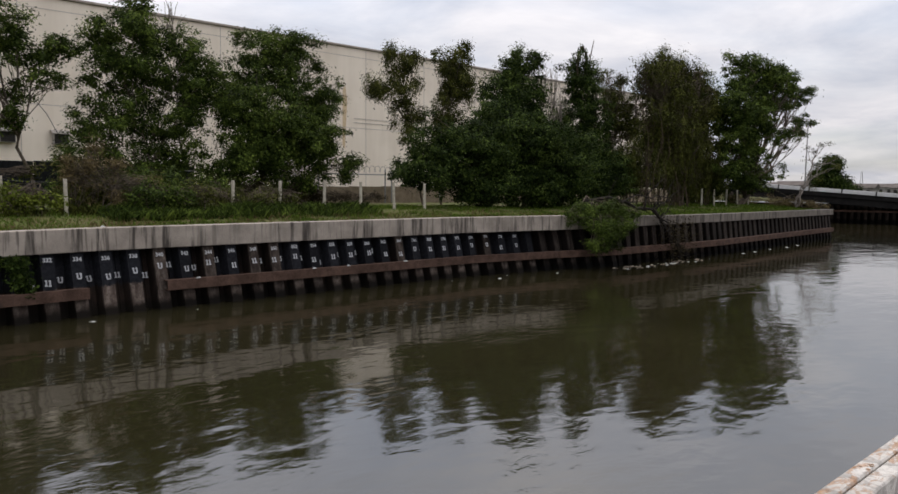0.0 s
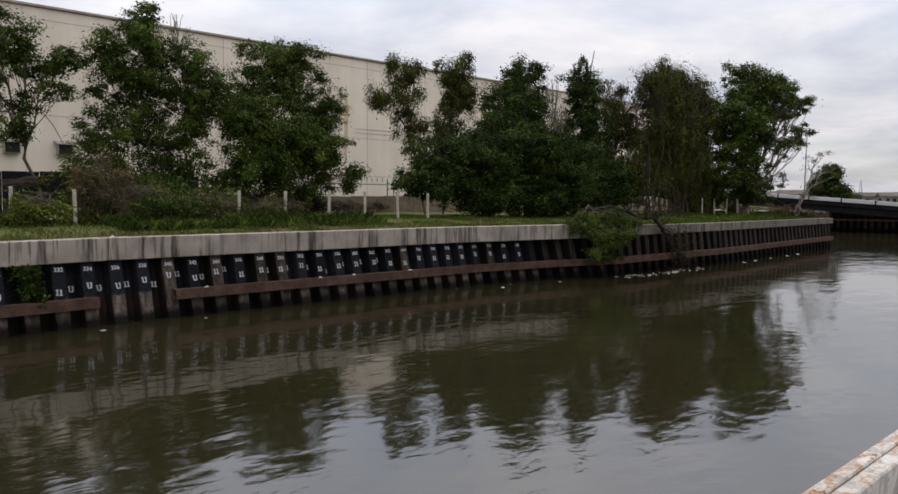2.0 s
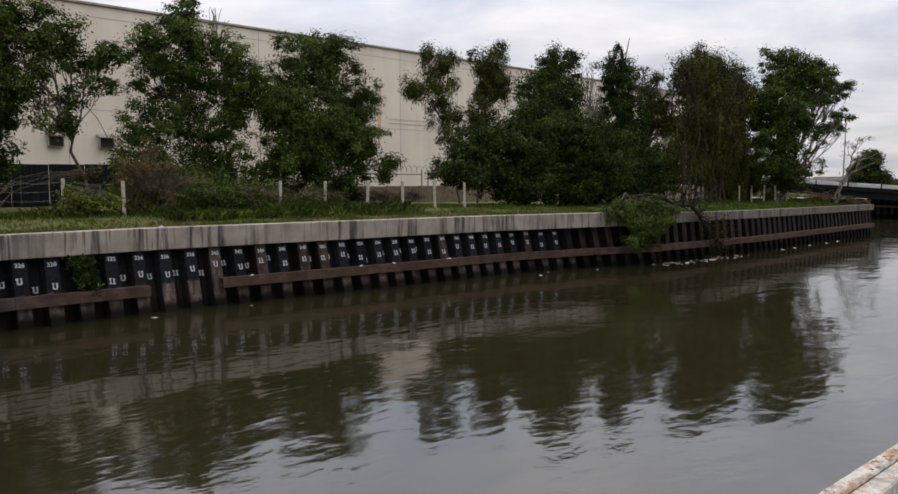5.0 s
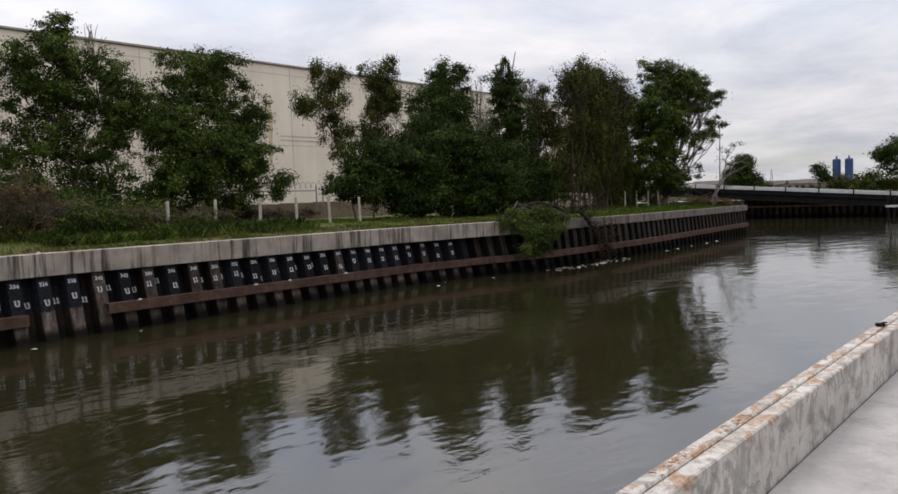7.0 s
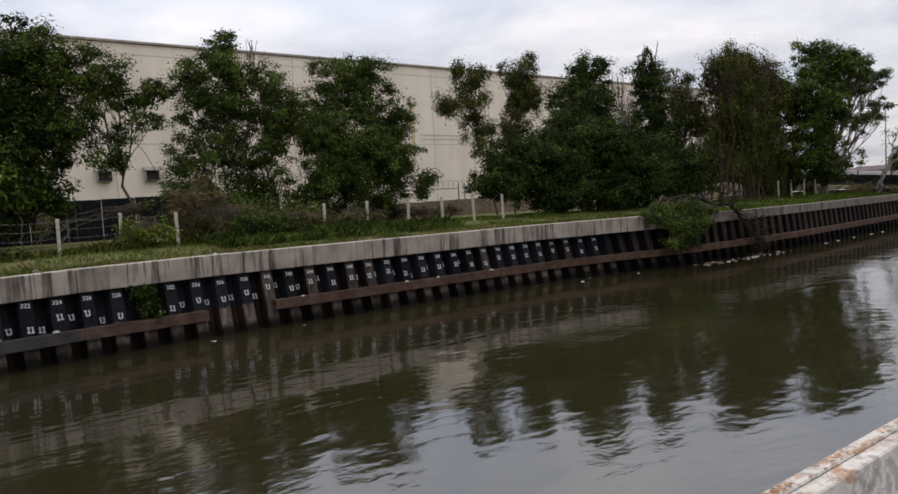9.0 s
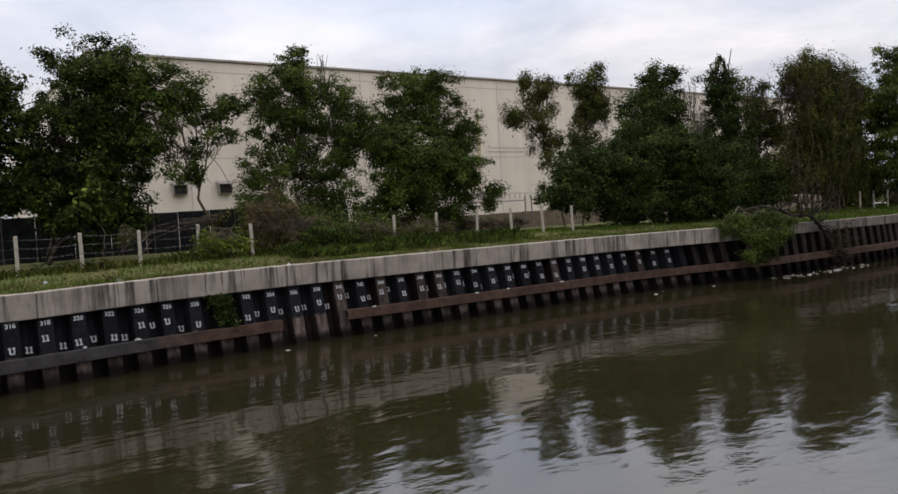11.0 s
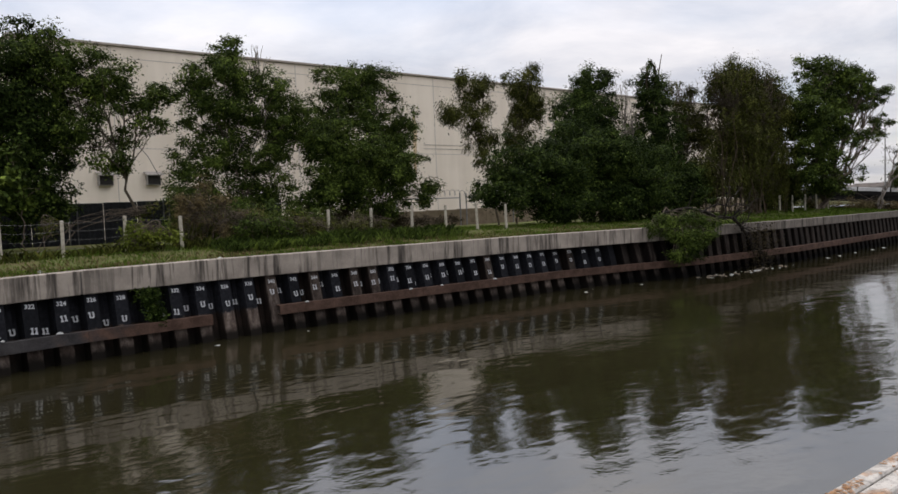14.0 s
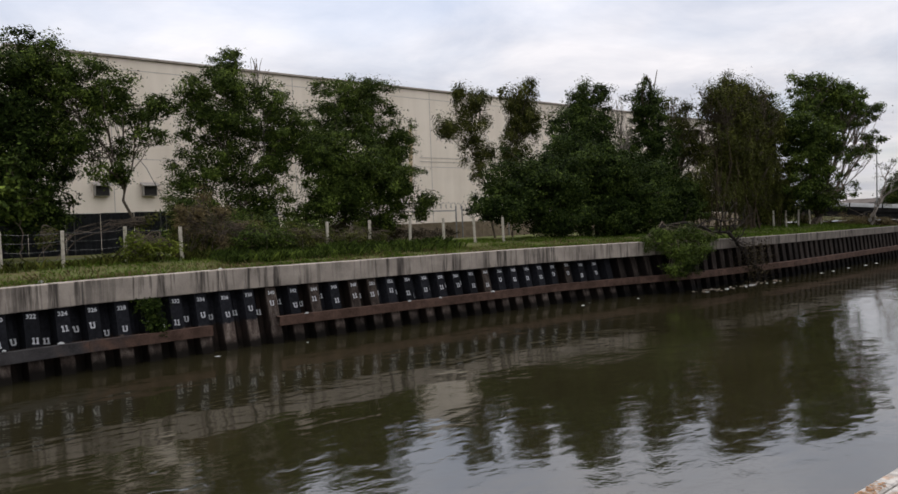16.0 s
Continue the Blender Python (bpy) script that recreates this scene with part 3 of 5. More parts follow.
part("rust_run", Shape().add([(12.95, -0.012, 5.9), (13.3, -0.012, 5.4), (13.6, -0.012, 10.8), (13.35, -0.012, 12.4), (13.0, -0.012, 11.8)], [(0, 1, 2, 3, 4)]), FACADE_RUN, hall, "ochre rust run down the cladding")
for x in (19.9, 23.9):
    ac = thing("ventilator", "boxed wall ventilator under a small metal hood", "ventilator", x, Y_B - 0.004, 7.5, group="ventilators on the warehouse")
    part("casing", Shape().box(-0.6, 0.6, -0.5, 0, 0, 0.9, 0.03), AC_BOX, ac)
    part("grille", Shape().box(-0.53, 0.53, -0.515, -0.503, 0.06, 0.84), DARK_GRILLE, ac)
    part("hood", Shape().add([(-0.75, -0.85, 0.9), (0.75, -0.85, 0.9), (0.75, 0, 1.2), (-0.75, 0, 1.2), (-0.75, -0.85, 0.85), (0.75, -0.85, 0.85), (0.75, 0, 1.15), (-0.75, 0, 1.15)],
                             [(0, 1, 2, 3), (7, 6, 5, 4), (0, 4, 5, 1), (1, 5, 6, 2), (3, 7, 4, 0)]), AC_BOX, ac)

# ---- boundary of the warehouse yard ----
dark_fence = thing("sheet_fence", "dark corrugated metal boundary fence", "fence", 0, 50.0, 2.78)
for i in range(-24, 13):
    s = Shape()
    x0, w = 2.0 * i, 1.985
    pts = []
    for j in range(16):
        pts.append((x0 + w * j / 15, 0.03 if j % 2 else 0.0))
    verts = [(x, y + d, z) for z in (0.0, 2.7 + 0.03 * (i % 3)) for d in (0, 0.006) for x, y in pts]
    s.add(verts, [(j, j + 1, 33 + j, 32 + j) for j in range(15)] + [(17 + j, 16 + j, 48 + j, 49 + j) for j in range(15)] + [(32 + j, 33 + j, 49 + j, 48 + j) for j in range(15)])
    part("panel", s, DARK_PANEL, dark_fence)
for x in (-12.0, -2.7, 4.3, 12.0, 12.45, 17.6, 17.95):
    part("pipe_post", Shape().tube([(x, -0.12, 0), (x, -0.12, 2.9)], [0.04, 0.04]), WIRE, dark_fence)
tan_wall = thing("block_wall", "low tan-brown block wall stained by weather", "wall", 0, 51.0, 2.7)
for i in range(20):
    part("wall_bay", Shape().box(26.2 + 3.4 * i, 26.2 + 3.4 * i + 3.39, 0, 0.15, 0, 1.5 + 0.03 * ((i * 7) % 3), 0.012), TAN_WALL, tan_wall)
    part("pier", Shape().box(26.1 + 3.4 * i, 26.1 + 3.4 * i + 0.25, -0.05, -0.004, 0, 1.57, 0.01), TAN_WALL, tan_wall)

gate = thing("pipe_gate_frame", "galvanised pipe frame topped with coiled barbed wire", "gate frame", 43.2, 50.4, 2.75)
for x in (-6.9, -0.2, 0.5, 6.1):
    part("upright", Shape().tube([(x, 0, 0), (x, 0, 2.85)], [0.06, 0.06]), GALV, gate)
for x0, x1 in ((-6.9, -0.25), (0.55, 6.1)):
    part("top_rail", Shape().tube([(x0, 0, 2.45), (x1, 0, 2.45)], [0.05, 0.05]), GALV, gate)
coil = Shape()
coil.tube([(-6.7 + 12.6 * i / 260, 0.2 * math.cos(i * 0.55), 2.86 + 0.24 * math.sin(i * 0.55) + 0.05 * math.sin(i * 0.07)) for i in range(261)], [0.018] * 261, 4)
part("barbed_coil", coil, GALV, gate)
mesh_fence = thing("pipe_fence", "pipe-framed yard fence topped with coiled barbed wire", "fence", 26.6, 49.6, 2.75)
for i in range(5):
    part("post", Shape().tube([(-2.9 + 2.5 * i, 0, 0), (-2.9 + 2.5 * i, 0, 2.6)], [0.05, 0.05]), GALV, mesh_fence)
for z in (1.3, 2.4):
    part("rail", Shape().tube([(-2.9, 0, z), (7.1, 0, z)], [0.04, 0.04]), GALV, mesh_fence)

# ---- post and wire fence on the bank ----
Y_F = 30.5
wire_fence = thing("post_and_wire_fence", "pale concrete posts strung with thin wire along the bank", "fence", 0, Y_F, 2.85)
rng = random.Random(3)
POSTS = [-12.0, -9.8, -7.6, -5.4, -3.3, -1.3, 0.75, 2.85, 4.89, 6.87, 9.05, 11.2, 17.9, 20.2, 22.6, 24.77, 26.9, 29.0, 59.0, 61.1, 63.2, 65.3, 67.4]
post_shape = Shape().box(-0.055, 0.055, -0.055, 0.055, -0.35, 1.36, 0.012).mesh("post", POST_CONCRETE)
tops = []
for x in POSTS:
    lean_x, lean_y = rng.uniform(-2.5, 1.0), rng.uniform(-1.5, 1.5)
    base = bank_height(x, Y_F) - 2.85
    part("post", post_shape, None, wire_fence, at=pose(x, 0, base + rng.uniform(-0.06, 0.05), lean_y, lean_x, rng.uniform(-8, 8)))
    tops.append((x, lean_x, base))
for h in (0.30, 0.62, 0.94, 1.24):
    line = []
    for (xa, la, ba), (xb, lb, bb) in zip(tops, tops[1:]):
        if xb > 14:
            break
        for i in range(4):
            f = i / 4
            line.append((xa + (xb - xa) * f + math.sin(radians(la)) * h, -0.08, ba + (bb - ba) * f + h - 0.05 * math.sin(math.pi * f)))
    part("wire", Shape().tube(line, [0.0045] * len(line), 4), WIRE, wire_fence)

# ---- plants ----


def leaf_cloud(name, centres, length, width, droop, material, gen, facing=None):
    """One mesh of many small pointed leaves round the given centres, turned out of their clump where that is known."""
    n = len(centres)
    way = gen.normal(size=(n, 3))
    way[:, 2] = way[:, 2] * 0.7 - droop
    if facing is None:
        out = gen.normal(size=(n, 3))
    else:
        out = facing + gen.normal(size=(n, 3)) * 0.7
        out /= np.linalg.norm(out, axis=1)[:, None]
        way -= out * np.sum(way * out, axis=1)[:, None] * 0.85
    way /= np.linalg.norm(way, axis=1)[:, None]
    side = np.cross(way, out)
    side /= np.linalg.norm(side, axis=1)[:, None] + 1e-9
    size = gen.uniform(0.65, 1.25, (n, 1))
    L, W = length * size, width * size * 0.5
    mid = centres + way * L * 0.45
    verts = np.empty((n, 4, 3), np.float32)
    verts[:, 0], verts[:, 1], verts[:, 2], verts[:, 3] = centres, mid + side * W, centres + way * L, mid - side * W
    me = bpy.data.meshes.new(name)
    me.vertices.add(4 * n)
    me.vertices.foreach_set("co", verts.ravel())
    me.loops.add(4 * n)
    me.loops.foreach_set("vertex_index", np.arange(4 * n, dtype=np.int32))
    me.polygons.add(n)
    me.polygons.foreach_set("loop_start", np.arange(0, 4 * n, 4, dtype=np.int32))
    me.materials.append(material)
    me.update(calc_edges=True)
    me.validate()
    return me


def clumps(lobes, gen, density, spread, per, hollow=0.45, hang=0.62):
    """Leaf places in twig-sized clumps inside uneven lobes (x, y, z, rx, ry, rz, fullness)."""
    places, hubs, facing = [], [], []
    for cx, cy, cz, rx, ry, rz, full in lobes:
        n = max(6, int(density * full * rx * rz * math.pi / per))
        d = gen.normal(size=(n, 3))
        d /= np.linalg.norm(d, axis=1)[:, None]
        r = gen.uniform(0, 1, n) ** hollow
        phase = gen.uniform(0, 6.28, 6)
        uneven = 1 + 0.2 * np.sin(3 * d[:, 0] + 4 * d[:, 2] + phase[0]) + 0.13 * np.sin(7 * d[:, 2] + 5 * d[:, 1] + phase[1]) + 0.10 * np.sin(11 * d[:, 0] - 6 * d[:, 2] + phase[2])
        uneven = np.minimum(uneven, 1.18)
        # most twigs gather in billows on the outside of the lobe, the rest fill its inside
        m = max(6, n // 7)
        pick = gen.integers(0, m, n)
        loose = gen.uniform(0, 1, n) < 0.28
        swell = gen.normal(size=(n, 3)) * min(0.5, 0.22 * min(rx, rz))
        core = d[pick] * (np.maximum(r[pick], 0.62) * uneven[pick])[:, None] * (rx * 0.9, ry * 0.9, rz * 0.9)
        hub = np.where(loose[:, None], d * (r * uneven)[:, None] * (rx, ry, rz), core + swell) + (cx, cy, cz)
        d = np.where(loose[:, None], d, d[pick] * 0.6 + swell * 1.5)
        count = np.maximum(3, (per * gen.uniform(0.35, 1.8, n)).astype(int))
        own = np.repeat(hub, count, axis=0)
        puff = np.repeat(gen.uniform(0.6, 1.25, n), count)[:, None]
        off = gen.normal(size=own.shape) * puff
        places.append(own + off * (spread, spread, spread * hang))
        facing.append(np.repeat(d, count, axis=0) * 0.55 + off * 0.45 + (0, 0, 0.45))
        hubs.append(hub)
    return np.concatenate(places), hubs, np.concatenate(facing)


def limbs(shape, start, end, r0, r1, gen, sag=0.0, steps=6):
    """A crooked tapering limb. Returns its line."""
    a, b = np.array(start, float), np.array(end, float)
    line = []
    wob = gen.normal(size=(steps + 1, 3)) * np.linalg.norm(b - a) * 0.035
    for i in range(steps + 1):
        f = i / steps
        p = a + (b - a) * f + wob[i] * (0 < i < steps)
        p[2] += sag * math.sin(math.pi * f)
        line.append(tuple(p))
    shape.tube(line, [r0 + (r1 - r0) * i / steps for i in range(steps + 1)], 6)
    return line


def tree(label, base, lobes, seed, leaf=LEAF_GREEN, length=0.19, width=0.085, density=330, spread=0.27, per=85, droop=0.35,
         stems=1, trunk_r=0.13, bark=BARK, fork=0.35, category="tree", name="tree", hollow=0.34, twigs=0.5, lean=(0, 0), hang=0.62):
    """A tree: crooked tapering trunk and limbs, twigs out to the leaf clumps, and a crown of small leaves."""
    gen = np.random.default_rng(seed)
    x, y, z = base[0], base[1], bank_height(base[0], base[1]) - 0.05 if len(base) < 3 else base[2]
    top = thing(name, label, category, x, y, z)
    rel = [(cx - x, cy - y, cz - z, rx * 1.14, ry * 1.15, rz * 1.02, full * 1.45) for cx, cy, cz, rx, ry, rz, full in lobes]
    places, hubs, facing = clumps(rel, gen, density * 1.75, spread * 0.9, per, hollow, hang)
    low = min(l[2] - l[5] for l in rel)
    wood = Shape()
    for s in range(stems):
        off = (gen.uniform(-0.5, 0.5), gen.uniform(-0.4, 0.4)) if stems > 1 else (0, 0)
        mid_x = np.mean([l[0] for l in rel]) * fork + off[0] * 1.6 + lean[0]
        knee = (mid_x, np.mean([l[1] for l in rel]) * fork + off[1] + lean[1], max(low * 0.9, 0.8) + 0.5 * s / stems)
        limbs(wood, (off[0], off[1], -0.2), knee, trunk_r, trunk_r * 0.72, gen)
        for n, l in enumerate(rel):
            if stems > 1 and n % stems != s and len(rel) > stems:
                continue
            tip = (l[0], l[1], l[2] + 0.25 * l[5])
            branch = limbs(wood, knee, tip, trunk_r * 0.62, trunk_r * 0.2, gen, 0.1)
            for hub in hubs[n][:: max(1, int(len(hubs[n]) / (26 * twigs + 1)))]:
                start = branch[gen.integers(2, len(branch))]
                limbs(wood, start, hub, trunk_r * 0.22, 0.012, gen, 0.05, 3)
    part("trunk", wood, bark, top, smooth=True)
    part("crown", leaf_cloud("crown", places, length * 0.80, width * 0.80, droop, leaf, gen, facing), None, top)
    return top


# trees behind the fence, from the nearest stretch of the bank to the far end
tree("tall dark leafy tree on the bank beside the fence", (6.1, 45.2),
     [(8.4, 45.2, 12.8, 1.66, 1.60, 2.13, 0.78), (7.2, 45.2, 9.9, 2.13, 1.86, 2.39, 0.98), (9.6, 45.2, 10.7, 1.60, 1.73, 2.53, 0.94), (6.5, 45.2, 7.2, 2.53, 1.86, 1.60, 1.09), (8.8, 45.2, 7.5, 2.00, 1.60, 1.60, 1.01), (7.8, 45.2, 5.5, 2.0, 1.5, 1.5, 1.0), (9.6, 45.2, 6.2, 1.4, 1.3, 1.6, 0.9)],
     1, LEAF_DEEP, 0.25, 0.120, 360, stems=2)
tree("tall leafy tree on the bank beside the fence", (2.4, 45.2),
     [(4.1, 45.2, 10.5, 1.86, 1.73, 3.06, 0.94), (1.7, 45.2, 9.6, 2.00, 1.73, 2.93, 0.94), (3.1, 45.2, 6.9, 2.39, 1.60, 1.73, 0.94), (-0.8, 45.2, 10.7, 2.13, 1.73, 2.66, 0.78)],
     2, LEAF_DEEP, 0.25, 0.120, 330)
tree("leaning tree with an open airy crown", (14.6, 44.1),
     [(12.0, 43.8, 12.0, 1.80, 1.60, 1.66, 0.9), (13.7, 43.8, 10.9, 2.00, 1.60, 1.33, 0.78), (10.8, 43.8, 9.5, 1.46, 1.46, 1.73, 0.94), (12.4, 43.8, 8.4, 1.73, 1.33, 1.46, 0.35), (14.5, 43.8, 9.7, 1.20, 1.20, 0.80, 0.47), (10.0, 44.2, 13.2, 1.5, 1.3, 1.3, 0.9)],
     3, LEAF_GREEN, 0.23, 0.102, 330, fork=0.45, trunk_r=0.1)
tree("young broad-leaved sapling with bright green leaves", (7.8, 40.7),
     [(7.4, 40.6, 7.0, 0.75, 0.62, 0.94, 0.62), (7.8, 40.6, 5.8, 0.75, 0.62, 0.75, 0.55), (6.8, 40.6, 5.5, 0.62, 0.62, 0.62, 0.47)],
     4, LEAF_GREEN, 0.34, 0.204, 170, trunk_r=0.035, category="sapling")
tree("leafy tree with a thin lower crown and twining stems", (19.0, 43.8),
     [(20.1, 43.8, 12.8, 2.66, 1.86, 1.66, 1.0), (18.8, 43.8, 10.3, 2.39, 1.86, 1.80, 0.95), (22.2, 43.8, 10.7, 1.86, 1.60, 2.00, 1.0), (17.8, 43.8, 7.6, 1.73, 1.46, 1.73, 0.6), (20.5, 43.8, 7.5, 1.86, 1.46, 1.73, 0.7), (22.9, 43.8, 8.3, 1.33, 1.20, 1.60, 0.7), (24.2, 43.8, 10.3, 1.33, 1.20, 1.46, 0.7), (17.0, 43.8, 5.7, 1.3, 1.2, 1.5, 0.5), (19.6, 43.8, 5.3, 1.8, 1.2, 1.5, 0.55), (22.4, 43.8, 5.8, 1.6, 1.2, 1.7, 0.7)],
     5, LEAF_GREEN, 0.22, 0.096, 330, stems=3, trunk_r=0.085)
tree("dense round-topped tree on several thin trunks", (29.0, 44.8),
     [(29.4, 45.2, 12.7, 2.86, 2.04, 1.77, 0.86), (30.9, 45.2, 10.7, 2.72, 2.04, 2.04, 0.94), (32.8, 45.1, 8.9, 1.50, 1.50, 1.77, 0.7), (26.7, 45.1, 10.3, 1.77, 1.63, 1.77, 0.78)],
     6, LEAF_GREEN, 0.22, 0.096, 360, stems=3, trunk_r=0.08)
tree("low dense bushy tree growing in front of taller ones", (27.9, 42.5),
     [(27.2, 42.5, 8.3, 2.81, 1.74, 2.01, 1.01), (27.9, 42.5, 6.1, 3.35, 1.74, 2.01, 1.01), (30.0, 42.5, 6.9, 2.01, 1.47, 2.01, 0.86), (32.4, 42.7, 5.3, 1.74, 1.21, 0.94, 0.7), (24.4, 42.6, 5.7, 1.5, 1.3, 1.8, 0.9)],
     7, LEAF_GREEN, 0.22, 0.096, 380, stems=4, trunk_r=0.07)
tree("slender tree with drooping wispy foliage", (40.8, 43.4),
     [(38.6, 43.2, 12.9, 1.56, 1.32, 1.32, 0.74), (37.1, 43.2, 11.1, 1.68, 1.20, 1.08, 0.62), (39.2, 43.2, 9.6, 1.20, 1.08, 1.92, 0.51), (38.4, 43.2, 7.8, 1.08, 0.96, 1.20, 0.23)],
     8, LEAF_OLIVE, 0.27, 0.085, 360, droop=1.2, spread=0.24, per=85, hang=1.3, trunk_r=0.09, fork=0.2)
tree("slender tree with hanging foliage", (42.7, 43.4),
     [(43.9, 43.2, 13.6, 1.80, 1.32, 1.20, 0.74), (44.4, 43.2, 11.7, 2.04, 1.44, 1.68, 0.82), (43.0, 43.2, 9.5, 1.32, 1.20, 1.80, 0.66), (41.9, 43.2, 7.5, 1.20, 0.96, 1.44, 0.39)],
     9, LEAF_OLIVE, 0.27, 0.085, 360, droop=1.1, spread=0.25, per=85, hang=1.2, trunk_r=0.09, fork=0.2)
tree("dense tree with a cone-shaped crown smothered in creepers", (39.8, 34),
     [(40.4, 34, 12.0, 1.5, 1.2, 1.5, 0.9), (40.0, 34, 10.0, 2.7, 1.5, 1.6, 1.25), (39.8, 33.6, 8.4, 2.9, 1.6, 1.6, 1.25)],
     10, LEAF_DEEP, 0.2, 0.095, 400, trunk_r=0.13)
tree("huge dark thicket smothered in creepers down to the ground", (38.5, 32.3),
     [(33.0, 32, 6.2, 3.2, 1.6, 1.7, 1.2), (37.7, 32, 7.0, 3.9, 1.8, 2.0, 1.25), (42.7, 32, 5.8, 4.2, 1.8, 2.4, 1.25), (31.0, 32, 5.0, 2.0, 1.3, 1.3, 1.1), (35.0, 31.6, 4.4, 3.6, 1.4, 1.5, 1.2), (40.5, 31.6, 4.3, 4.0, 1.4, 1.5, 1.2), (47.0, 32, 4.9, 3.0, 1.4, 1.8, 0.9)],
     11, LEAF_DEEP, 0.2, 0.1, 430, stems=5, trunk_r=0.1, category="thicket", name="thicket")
tree("tall narrow tree wrapped in creepers", (47.4, 34),
     [(47.4, 34, 12.0, 1.5, 1.2, 2.0, 1.1), (47.9, 34, 9.4, 2.4, 1.4, 2.0, 1.2), (46.5, 34, 7.0, 2.4, 1.4, 1.7, 1.1)],
     12, LEAF_DEEP, 0.22, 0.1, 270, trunk_r=0.12)
tree("thin tree with scant dry foliage", (51.8, 34.4),
     [(51.3, 34.4, 12.0, 1.5, 1.1, 1.6, 0.55), (52.8, 34.4, 9.6, 1.9, 1.2, 1.9, 0.5), (51.8, 34.4, 7.2, 1.8, 1.2, 1.6, 0.4)],
     13, LEAF_OLIVE, 0.24, 0.075, 220, droop=0.8, trunk_r=0.08, stems=3, twigs=1.2)
tree("leafy tree half hidden behind creepers", (53.4, 33.2),
     [(53.2, 33.2, 10.0, 2.2, 1.4, 2.0, 0.55), (54.0, 33, 6.6, 2.4, 1.4, 2.0, 0.5), (50.4, 33, 5.4, 2.4, 1.4, 1.8, 1.0)],
     19, LEAF_OLIVE, 0.26, 0.1, 240, stems=3, trunk_r=0.08)
tree("low dense undergrowth at the end of the bank", (66.5, 33.5),
     [(62.5, 33.5, 5.2, 2.8, 1.4, 2.4, 1.0), (66.2, 33.8, 4.6, 2.4, 1.4, 1.6, 0.8), (69.2, 33.8, 4.0, 1.6, 1.4, 1.0, 0.6), (71.4, 33.8, 3.7, 1.0, 1.2, 0.7, 0.6)],
     20, LEAF_DEEP, 0.3, 0.13, 200, stems=4, trunk_r=0.06, category="bush", name="bush")
tree("olive tree filling the gap between taller ones", (60.5, 33),
     [(60.5, 33, 11.5, 2.6, 1.6, 2.6, 1.2), (60.0, 33, 8.0, 2.8, 1.6, 2.4, 1.2), (61.5, 32.5, 5.2, 2.8, 1.5, 1.8, 1.1)],
     18, LEAF_DEEP, 0.3, 0.12, 230, stems=3, trunk_r=0.1)
tree("tall feathery tree with many upright brown stems", (56.5, 31.6),
     [(52.9, 31.5, 12.2, 1.5, 1.2, 1.3, 0.7), (55.2, 31.5, 13.1, 1.4, 1.3, 1.5, 0.95), (57.4, 31.5, 12.7, 1.5, 1.3, 1.5, 0.9), (59.6, 31.5, 11.9, 1.3, 1.3, 1.5, 0.75), (55.0, 31.5, 10.8, 2.4, 1.7, 1.4, 0.9), (58.4, 31.5, 10.2, 2.4, 1.8, 1.7, 0.95), (53.2, 31.5, 9.0, 2.0, 1.5, 1.6, 0.6), (56.4, 31.5, 8.3, 2.0, 1.5, 1.7, 0.55), (59.4, 31.5, 7.8, 1.8, 1.4, 1.8, 0.5)],
     14, LEAF_OLIVE, 0.3, 0.085, 280, droop=0.9, spread=0.2, per=55, hang=2.2, stems=9, trunk_r=0.06, twigs=1.5)
tree("tangle of dry brown creeper stems under trees", (56.0, 31.0),
     [(54.5, 31.0, 7.2, 2.6, 1.2, 3.2, 0.62), (58.0, 31.0, 6.8, 2.8, 1.2, 3.2, 0.62), (51.5, 31.2, 5.8, 2.2, 1.2, 2.4, 0.38), (61.0, 31.2, 5.6, 2.0, 1.2, 2.4, 0.42)],
     15, LEAF_OLIVE, 0.3, 0.06, 240, droop=2.6, spread=0.13, per=50, hang=6.0, stems=9, trunk_r=0.06, twigs=0.4, category="thicket", name="thicket")
tree("large spreading tree near the end of the bank", (65.0, 30.2),
     [(66.4, 30, 13.9, 3.6, 1.9, 1.7, 0.95), (71.4, 30, 13.9, 3.0, 1.6, 1.5, 0.62), (75.2, 30, 12.6, 2.6, 1.6, 1.5, 0.5), (70.8, 30, 11.6, 2.4, 1.5, 1.2, 0.42), (64.2, 30, 10.8, 3.6, 1.9, 2.6, 1.15), (77.0, 30, 10.6, 1.8, 1.2, 1.2, 0.42), (73.2, 30, 8.6, 1.8, 1.2, 1.1, 0.26), (63.8, 30, 7.2, 3.6, 1.6, 2.2, 0.9), (68.4, 30, 8.0, 1.6, 1.2, 1.4, 0.26), (66.6, 30.2, 5.2, 2.0, 1.4, 1.6, 0.6), (70.8, 30.4, 6.0, 1.9, 1.2, 1.5, 0.36)],
     16, LEAF_GREEN, 0.3, 0.12, 220, trunk_r=0.2, stems=2, twigs=0.9)
tree("bare pale sapling at the end of the bank", (71.2, 27.6),
     [(74.6, 27.4, 7.8, 1.8, 1.0, 1.7, 0.06), (76.0, 27.2, 6.2, 1.5, 1.0, 1.4, 0.05), (73.2, 27.4, 5.6, 1.2, 1.0, 1.2, 0.05)],
     17, LEAF_OLIVE, 0.2, 0.07, 160, trunk_r=0.12, stems=2, twigs=7, bark=TWIG, category="sapling")

